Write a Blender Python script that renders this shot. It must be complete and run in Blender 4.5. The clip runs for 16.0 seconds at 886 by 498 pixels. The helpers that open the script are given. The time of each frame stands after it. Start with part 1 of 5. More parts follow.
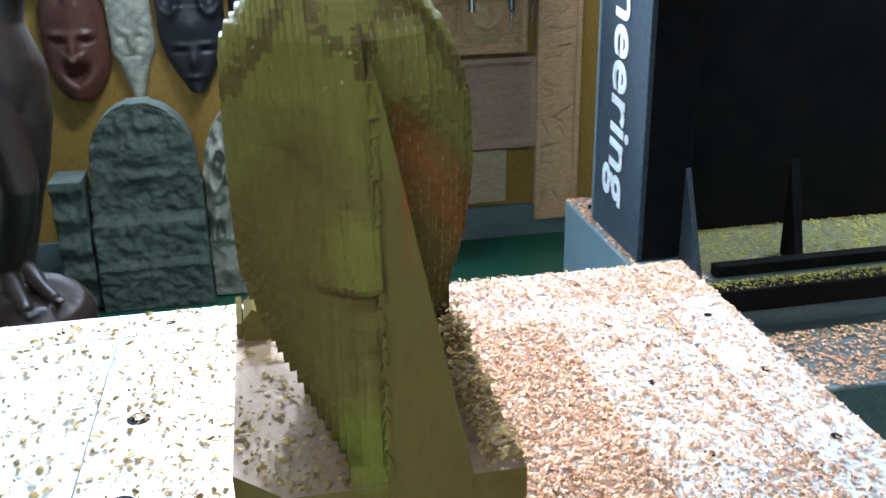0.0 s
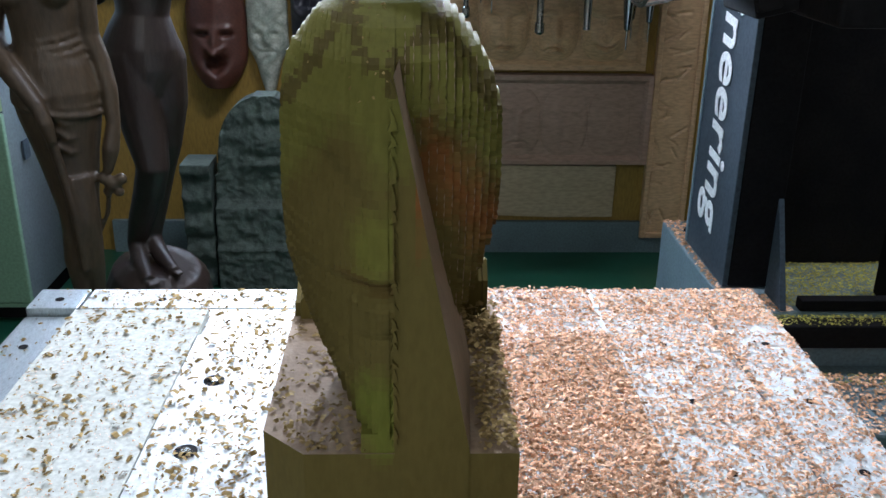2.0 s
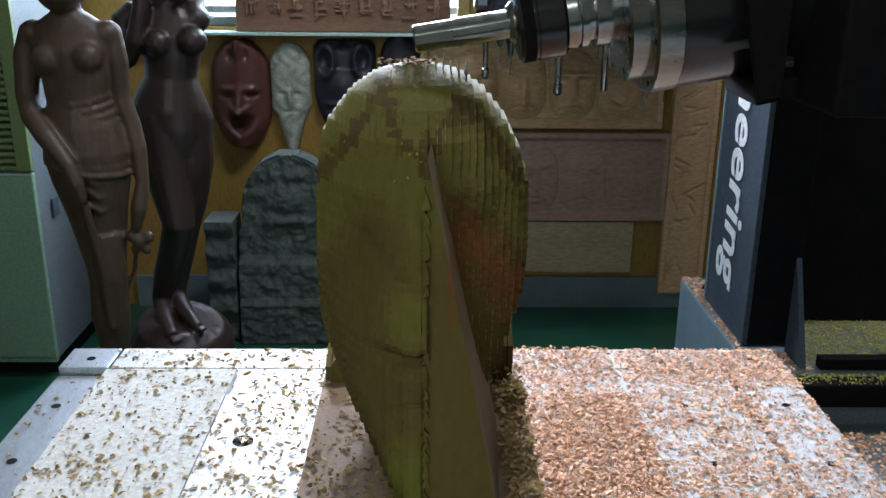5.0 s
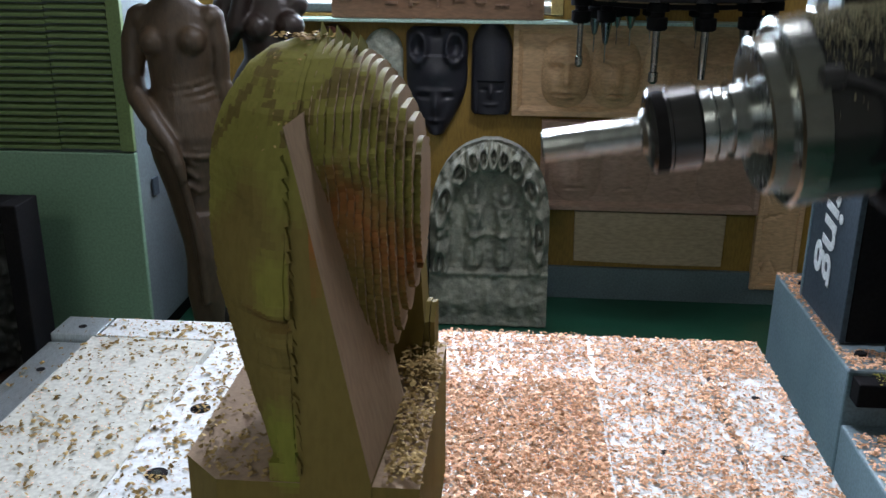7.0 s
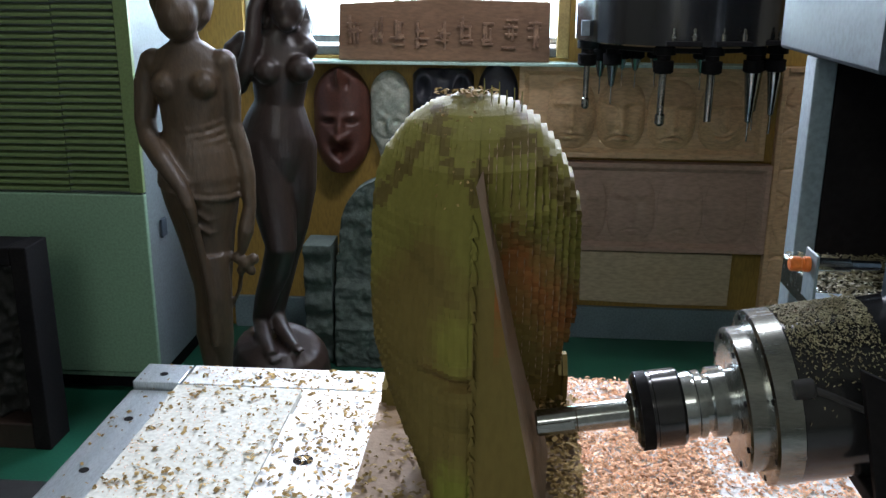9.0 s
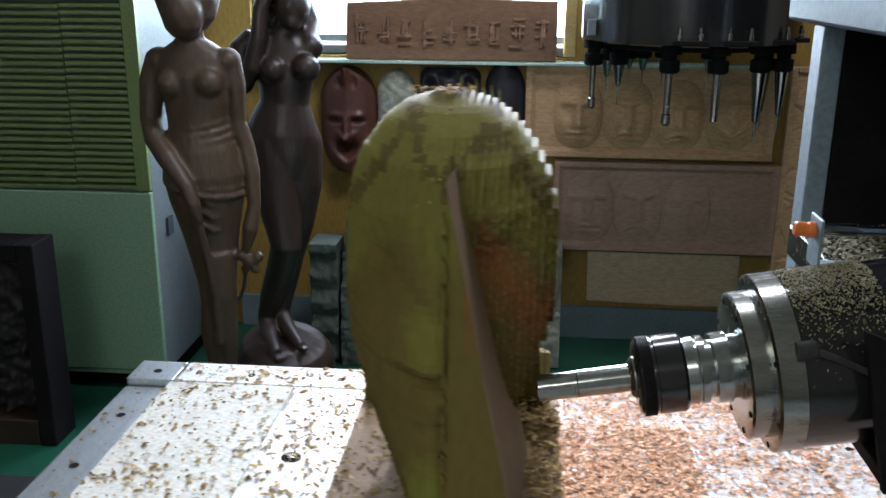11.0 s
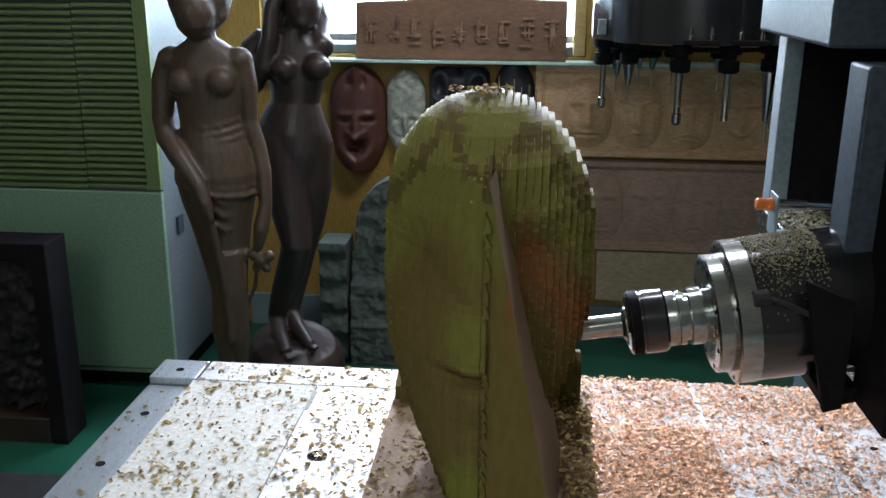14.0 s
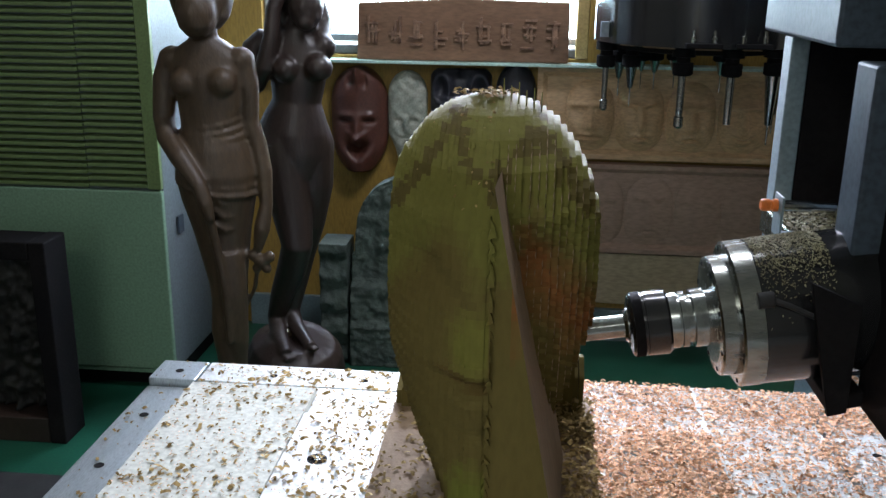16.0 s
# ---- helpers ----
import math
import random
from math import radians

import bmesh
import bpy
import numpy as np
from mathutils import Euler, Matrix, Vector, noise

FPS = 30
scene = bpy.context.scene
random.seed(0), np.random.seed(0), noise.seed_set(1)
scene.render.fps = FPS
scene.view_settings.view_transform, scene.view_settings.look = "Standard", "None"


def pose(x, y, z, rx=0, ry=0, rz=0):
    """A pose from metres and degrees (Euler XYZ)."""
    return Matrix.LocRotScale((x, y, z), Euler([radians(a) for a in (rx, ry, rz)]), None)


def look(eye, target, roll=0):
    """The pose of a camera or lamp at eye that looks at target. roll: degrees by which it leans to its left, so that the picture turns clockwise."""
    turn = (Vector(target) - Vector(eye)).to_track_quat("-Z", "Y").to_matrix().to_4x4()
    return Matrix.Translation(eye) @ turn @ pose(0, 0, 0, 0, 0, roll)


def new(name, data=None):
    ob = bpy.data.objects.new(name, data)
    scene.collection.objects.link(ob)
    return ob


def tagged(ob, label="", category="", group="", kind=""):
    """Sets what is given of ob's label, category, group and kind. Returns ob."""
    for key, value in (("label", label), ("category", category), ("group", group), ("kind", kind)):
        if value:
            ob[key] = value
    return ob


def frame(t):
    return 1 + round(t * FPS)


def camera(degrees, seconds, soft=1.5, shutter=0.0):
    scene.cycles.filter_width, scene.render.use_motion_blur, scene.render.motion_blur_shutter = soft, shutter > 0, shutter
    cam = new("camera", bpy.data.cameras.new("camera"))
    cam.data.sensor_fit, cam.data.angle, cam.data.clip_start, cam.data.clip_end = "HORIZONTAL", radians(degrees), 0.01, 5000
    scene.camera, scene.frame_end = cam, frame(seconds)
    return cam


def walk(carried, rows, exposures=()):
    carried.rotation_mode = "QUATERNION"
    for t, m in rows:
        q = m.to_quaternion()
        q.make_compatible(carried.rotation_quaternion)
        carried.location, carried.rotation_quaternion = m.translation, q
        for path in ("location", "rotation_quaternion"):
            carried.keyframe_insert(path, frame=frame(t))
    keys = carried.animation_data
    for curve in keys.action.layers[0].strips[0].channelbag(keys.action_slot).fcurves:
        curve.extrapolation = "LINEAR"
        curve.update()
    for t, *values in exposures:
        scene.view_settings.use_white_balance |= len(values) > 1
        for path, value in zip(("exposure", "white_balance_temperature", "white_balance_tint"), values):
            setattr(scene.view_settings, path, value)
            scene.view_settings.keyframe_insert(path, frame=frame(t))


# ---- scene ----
FLOOR, TABLE, WALL = 0.0, 0.60, 2.10
cam = camera(51.59, 16.0, soft=1.45, shutter=0.5)
walk(cam, [
    (0.0, pose(-0.1313, -0.8570, 1.1814, 68.001, 1.145, -11.001)),
    (0.5, pose(-0.0823, -0.8855, 1.2035, 68.508, 2.074, -7.879)),
    (1.0, pose(-0.1011, -0.9072, 1.2083, 68.863, 0.855, -6.087)),
    (1.5, pose(-0.0835, -0.9309, 1.2072, 68.532, -0.964, -3.282)),
    (2.0, pose(-0.0594, -0.9420, 1.2073, 68.425, -0.798, -1.738)),
    (2.5, pose(-0.0598, -0.9424, 1.2144, 69.493, -0.955, -1.096)),
    (3.0, pose(-0.0663, -0.9424, 1.2316, 71.215, -0.702, -0.970)),
    (5.5, pose(-0.0715, -0.9676, 1.2337, 71.565, -0.499, -0.781)),
    (6.0, pose(-0.0680, -0.9681, 1.2301, 71.039, -0.771, -0.213)),
    (6.5, pose(-0.0782, -0.9675, 1.2237, 70.819, -0.507, 3.509)),
    (7.0, pose(-0.0884, -0.9719, 1.2221, 70.995, -0.362, 4.550)),
    (7.5, pose(-0.0885, -0.9696, 1.2188, 70.887, -0.144, 5.731)),
    (8.0, pose(-0.0810, -0.9667, 1.2216, 70.976, 0.297, 6.233)),
    (8.5, pose(-0.1083, -0.9671, 1.2308, 72.157, -0.113, 4.906)),
    (9.0, pose(-0.1180, -0.9738, 1.2371, 73.220, -0.326, 4.383)),
    (11.5, pose(-0.0941, -0.9709, 1.2330, 73.189, -0.398, 6.003)),
    (12.0, pose(-0.1017, -0.9725, 1.2314, 73.059, -0.260, 6.825)),
    (12.5, pose(-0.0951, -0.9730, 1.2320, 73.179, -0.184, 6.515)),
    (13.0, pose(-0.1020, -0.9729, 1.2328, 73.164, -0.169, 6.354)),
    (13.5, pose(-0.1164, -0.9745, 1.2324, 72.989, -0.461, 5.276)),
    (14.0, pose(-0.1133, -0.9759, 1.2353, 73.173, -0.336, 5.473)),
    (14.5, pose(-0.1119, -0.9756, 1.2349, 73.410, -0.208, 5.686)),
    (15.0, pose(-0.1135, -0.9720, 1.2348, 73.398, -0.252, 5.550)),
    (15.5, pose(-0.1154, -0.9693, 1.2339, 73.292, -0.484, 5.654)),
    (16.0, pose(-0.1172, -0.9696, 1.2360, 73.225, -0.747, 5.564)),
], exposures=[(0.0, 0.83, 5350, 7), (0.5, 0.66, 5400, 7), (1.0, 0.45, 5450, 8), (1.5, 0.25, 5550, 10), (2.0, 0.10, 5600, 11), (2.5, 0.0, 5650, 12), (3.0, -0.08, 5700, 13), (5.5, -0.12, 5750, 13), (6.5, -0.10, 5850, 13), (8.0, -0.08, 5900, 13), (9.0, 0.04, 5900, 13), (12.0, 0.10, 5850, 13), (13.0, 0.08, 5850, 13), (14.0, 0.0, 5850, 13), (16.0, -0.02, 5850, 13)])

# ---- light ----
world = bpy.data.worlds.new("world")
scene.world = world
world.use_nodes = True
sky = world.node_tree.nodes.new("ShaderNodeTexSky")
sky.sky_type, sky.sun_disc, sky.sun_elevation, sky.sun_rotation = "NISHITA", False, radians(40), radians(20)
world.node_tree.links.new(sky.outputs[0], world.node_tree.nodes["Background"].inputs[0])
world.node_tree.nodes["Background"].inputs[1].default_value = 0.1


def area_lamp(name, eye, target, sx, sy, watts, colour):
    lamp = bpy.data.lights.new(name, "AREA")
    lamp.shape, lamp.size, lamp.size_y, lamp.energy, lamp.color = "RECTANGLE", sx, sy, watts, colour
    ob = new(name, lamp)
    ob.matrix_world = look(eye, target)
    return ob


area_lamp("window_daylight", (-0.45, 2.16, 1.36), (-0.42, 0.0, 0.9), 1.0, 0.7, 55.0, (0.92, 0.98, 1.10))
# added fill from behind, no fixture: brightens the wall panels and fronts
area_lamp("added_rear_fill", (-0.75, -2.4, 2.55), (0.25, 2.0, 0.75), 1.3, 0.4, 14.5, (1.0, 0.96, 0.82))
# added overhead fill, unseen: lifts the wall, table and machine base
area_lamp("added_top_fill", (0.95, 0.75, 2.66), (0.95, 0.90, 0.0), 2.1, 0.25, 62.0, (0.99, 0.97, 0.97))
# added spot without a fixture, for the strong light on the table from behind
spot = bpy.data.lights.new("added_back_spot", "SPOT")
spot.energy, spot.color, spot.spot_size, spot.spot_blend, spot.shadow_soft_size = 320.0, (0.97, 0.98, 1.05), radians(50), 0.5, 0.2
new("added_back_spot", spot).matrix_world = look((-0.14, 2.03, 1.96), (0.22, 0.08, 0.60))


# ---- materials ----
def mat(name, a, b=None, scale=12.0, rough=0.6, metal=0.0, bump=0.25, fine=140.0, stretch=(1, 1, 1), spread=0.0, coat=0.0, grain=0.45):
    """Two colours mixed by a coarse noise, a finer grain, relief from both, and uneven gloss."""
    m = bpy.data.materials.new(name)
    m.use_nodes = True
    nt = m.node_tree
    p = nt.nodes["Principled BSDF"]
    b = b or tuple(c * 0.75 for c in a)
    tc, mp = nt.nodes.new("ShaderNodeTexCoord"), nt.nodes.new("ShaderNodeMapping")
    mp.inputs["Scale"].default_value = stretch
    nt.links.new(tc.outputs["Object"], mp.inputs[0])
    n1, n2 = nt.nodes.new("ShaderNodeTexNoise"), nt.nodes.new("ShaderNodeTexNoise")
    for n, s, d in ((n1, scale, 5.0), (n2, fine, 3.0)):
        n.inputs["Scale"].default_value, n.inputs["Detail"].default_value = s, d
        nt.links.new(mp.outputs[0], n.inputs[0])
    r = nt.nodes.new("ShaderNodeValToRGB")
    r.color_ramp.elements[0].position, r.color_ramp.elements[1].position = 0.32, 0.68
    r.color_ramp.elements[0].color, r.color_ramp.elements[1].color = (*a, 1), (*b, 1)
    nt.links.new(n1.outputs[0], r.inputs[0])
    mx = nt.nodes.new("ShaderNodeMix")
    mx.data_type, mx.blend_type = "RGBA", "MULTIPLY"
    mx.inputs[0].default_value = grain
    nt.links.new(r.outputs[0], mx.inputs[6])
    g = nt.nodes.new("ShaderNodeValToRGB")
    g.color_ramp.elements[0].position, g.color_ramp.elements[1].position = 0.3, 0.62
    g.color_ramp.elements[0].color, g.color_ramp.elements[1].color = (0.45, 0.45, 0.45, 1), (1.1, 1.1, 1.1, 1)
    nt.links.new(n2.outputs[0], g.inputs[0])
    nt.links.new(g.outputs[0], mx.inputs[7])
    last = mx.outputs[2]
    if spread:
        geo = nt.nodes.new("ShaderNodeNewGeometry")
        rr = nt.nodes.new("ShaderNodeValToRGB")
        lo, hi = max(0.0, 1 - spread), 1 + spread
        rr.color_ramp.elements[0].color, rr.color_ramp.elements[1].color = (lo, lo * 0.92, lo * 0.8, 1), (hi, hi, hi, 1)
        nt.links.new(geo.outputs["Random Per Island"], rr.inputs[0])
        m2 = nt.nodes.new("ShaderNodeMix")
        m2.data_type, m2.blend_type = "RGBA", "MULTIPLY"
        m2.inputs[0].default_value = 1.0
        nt.links.new(last, m2.inputs[6])
        nt.links.new(rr.outputs[0], m2.inputs[7])
        last = m2.outputs[2]
    nt.links.new(last, p.inputs["Base Color"])
    rm = nt.nodes.new("ShaderNodeMapRange")
    rm.inputs["To Min"].default_value, rm.inputs["To Max"].default_value = max(0.03, rough - 0.12), min(1.0, rough + 0.12)
    nt.links.new(n1.outputs[0], rm.inputs[0])
    nt.links.new(rm.outputs[0], p.inputs["Roughness"])
    p.inputs["Metallic"].default_value = metal
    p.inputs["Coat Weight"].default_value = coat
    if bump:
        bp = nt.nodes.new("ShaderNodeBump")
        bp.inputs["Strength"].default_value, bp.inputs["Distance"].default_value = bump, 0.003
        ad = nt.nodes.new("ShaderNodeMath")
        nt.links.new(n1.outputs[0], ad.inputs[0])
        nt.links.new(n2.outputs[0], ad.inputs[1])
        nt.links.new(ad.outputs[0], bp.inputs["Height"])
        nt.links.new(bp.outputs[0], p.inputs["Normal"])
    if name in ("black matte metal", "matte off-white fibreboard"):
        p.inputs["Specular IOR Level"].default_value = 0.05
    if name == "dark slate machine paint":
        p.inputs["Specular IOR Level"].default_value = 0.04
    if "timber" in name or "chips" in name or "side grain" in name:
        p.inputs["Specular IOR Level"].default_value = 0.035
    return m


def block_wood():
    """Greenish pale timber: a green zone with a dark arched growth band above, brown below, told slice by slice."""
    m = mat("greenish pale timber", (0.172, 0.146, 0.064), (0.142, 0.117, 0.051), 7, 0.66, bump=0.12, fine=170, stretch=(1, 1, 0.35), grain=0.2)
    nt = m.node_tree
    p = nt.nodes["Principled BSDF"]
    base = p.inputs["Base Color"].links[0].from_socket

    def math_node(op, a, b=None, c=None):
        n = nt.nodes.new("ShaderNodeMath")
        n.operation = op
        for k, v in enumerate((a, b, c)):
            if v is None:
                continue
            if isinstance(v, float):
                n.inputs[k].default_value = v
            else:
                nt.links.new(v, n.inputs[k])
        return n.outputs[0]

    def ramp(v, stops):
        r = nt.nodes.new("ShaderNodeValToRGB")
        while len(r.color_ramp.elements) < len(stops):
            r.color_ramp.elements.new(0.5)
        for e, (pos, col) in zip(r.color_ramp.elements, stops):
            e.position, e.color = pos, (*col, 1)
        nt.links.new(v, r.inputs[0])
        return r.outputs[0]
    tc, snap, sep, raw, nz = (nt.nodes.new("ShaderNode" + k) for k in ("TexCoord", "VectorMath", "SeparateXYZ", "SeparateXYZ", "TexNoise"))
    nt.links.new(tc.outputs["Object"], raw.inputs[0])
    snap.operation = "SNAP"
    snap.inputs[1].default_value = (0.0044, 0.02, 0.0062)
    nt.links.new(tc.outputs["Object"], snap.inputs[0])
    nt.links.new(snap.outputs[0], sep.inputs[0])
    nt.links.new(snap.outputs[0], nz.inputs[0])
    nz.inputs["Scale"].default_value, nz.inputs["Detail"].default_value = 55.0, 2.0
    off = math_node("ABSOLUTE", math_node("ADD", sep.outputs[0], 0.080))
    arch = math_node("ABSOLUTE", math_node("SUBTRACT", off, 0.033))
    h = math_node("ADD", sep.outputs[2], math_node("MULTIPLY", arch, 1.25))
    h = math_node("ADD", h, math_node("MULTIPLY", math_node("SUBTRACT", nz.outputs[0], 0.5), 0.07))
    t = nt.nodes.new("ShaderNodeMapRange")
    t.inputs["From Min"].default_value, t.inputs["From Max"].default_value = 0.955, 1.205
    nt.links.new(h, t.inputs[0])
    brown, red, green, dark = (0.86, 0.80, 0.56), (1.35, 0.66, 0.48), (1.02, 1.14, 0.64), (0.66, 0.63, 0.46)
    tint = ramp(t.outputs[0], [(0.0, brown), (0.22, red), (0.36, brown), (0.44, green), (0.585, green), (0.605, dark), (0.66, dark), (0.68, green), (1.0, (1.0, 1.15, 0.7))])
    # the half that was cut later has no reddish zone
    plain = ramp(t.outputs[0], [(0.0, brown), (0.30, brown), (0.44, green), (0.585, green), (0.605, dark), (0.66, dark), (0.68, green), (1.0, (1.0, 1.15, 0.7))])
    side = nt.nodes.new("ShaderNodeMix")
    side.data_type = "RGBA"
    nt.links.new(math_node("GREATER_THAN", sep.outputs[0], -0.060), side.inputs[0])
    nt.links.new(plain, side.inputs[6])
    nt.links.new(tint, side.inputs[7])
    # colour spots: a green patch at the nose, dark streaks at the eye, mouth and chin
    last = side.outputs[2]
    for cx, cz, rx, rz, lean, colour, most in ((-0.085, 0.962, 0.026, 0.028, 0.0, (1.12, 1.30, 0.62), 0.8), (-0.088, 0.815, 0.020, 0.040, 0.0, (1.05, 1.35, 0.55), 0.9),
                                               (-0.104, 1.003, 0.024, 0.007, 0.72, dark, 0.6), (-0.092, 0.930, 0.026, 0.0065, 0.25, (0.72, 0.54, 0.40), 0.7), (-0.084, 0.889, 0.020, 0.004, 0.0, dark, 0.4)):
        u = math_node("DIVIDE", math_node("SUBTRACT", sep.outputs[0], cx), rx)
        w = math_node("DIVIDE", math_node("ADD", math_node("SUBTRACT", sep.outputs[2], cz), math_node("MULTIPLY", math_node("SUBTRACT", sep.outputs[0], cx), lean)), rz)
        q = math_node("ADD", math_node("MULTIPLY", u, u), math_node("MULTIPLY", w, w))
        q = math_node("ADD", q, math_node("MULTIPLY", math_node("SUBTRACT", nz.outputs[0], 0.5), 2.0))
        near = nt.nodes.new("ShaderNodeMapRange")
        near.inputs["From Min"].default_value, near.inputs["From Max"].default_value = 1.5, 0.3
        near.inputs["To Max"].default_value = most
        nt.links.new(q, near.inputs[0])
        half = math_node("MULTIPLY", near.outputs[0], math_node("LESS_THAN", raw.outputs[0], -0.0736))
        pm = nt.nodes.new("ShaderNodeMix")
        pm.data_type = "RGBA"
        nt.links.new(half, pm.inputs[0])
        nt.links.new(last, pm.inputs[6])
        pm.inputs[7].default_value = (*colour, 1)
        last = pm.outputs[2]
    mx = nt.nodes.new("ShaderNodeMix")
    mx.data_type, mx.blend_type = "RGBA", "MULTIPLY"
    mx.inputs[0].default_value = 1.0
    nt.links.new(base, mx.inputs[6])
    nt.links.new(last, mx.inputs[7])
    nt.links.new(mx.outputs[2], p.inputs["Base Color"])
    return m


def glow(name, colour, strength):
    m = bpy.data.materials.new(name)
    m.use_nodes = True
    p = m.node_tree.nodes["Principled BSDF"]
    p.inputs["Emission Color"].default_value, p.inputs["Emission Strength"].default_value = (*colour, 1), strength
    return m


def glass_mat(name):
    m = bpy.data.materials.new(name)
    m.use_nodes = True
    p = m.node_tree.nodes["Principled BSDF"]
    p.inputs["Base Color"].default_value = (0.8, 0.95, 0.88, 1)
    p.inputs["Transmission Weight"].default_value, p.inputs["Roughness"].default_value = 1.0, 0.03
    return m


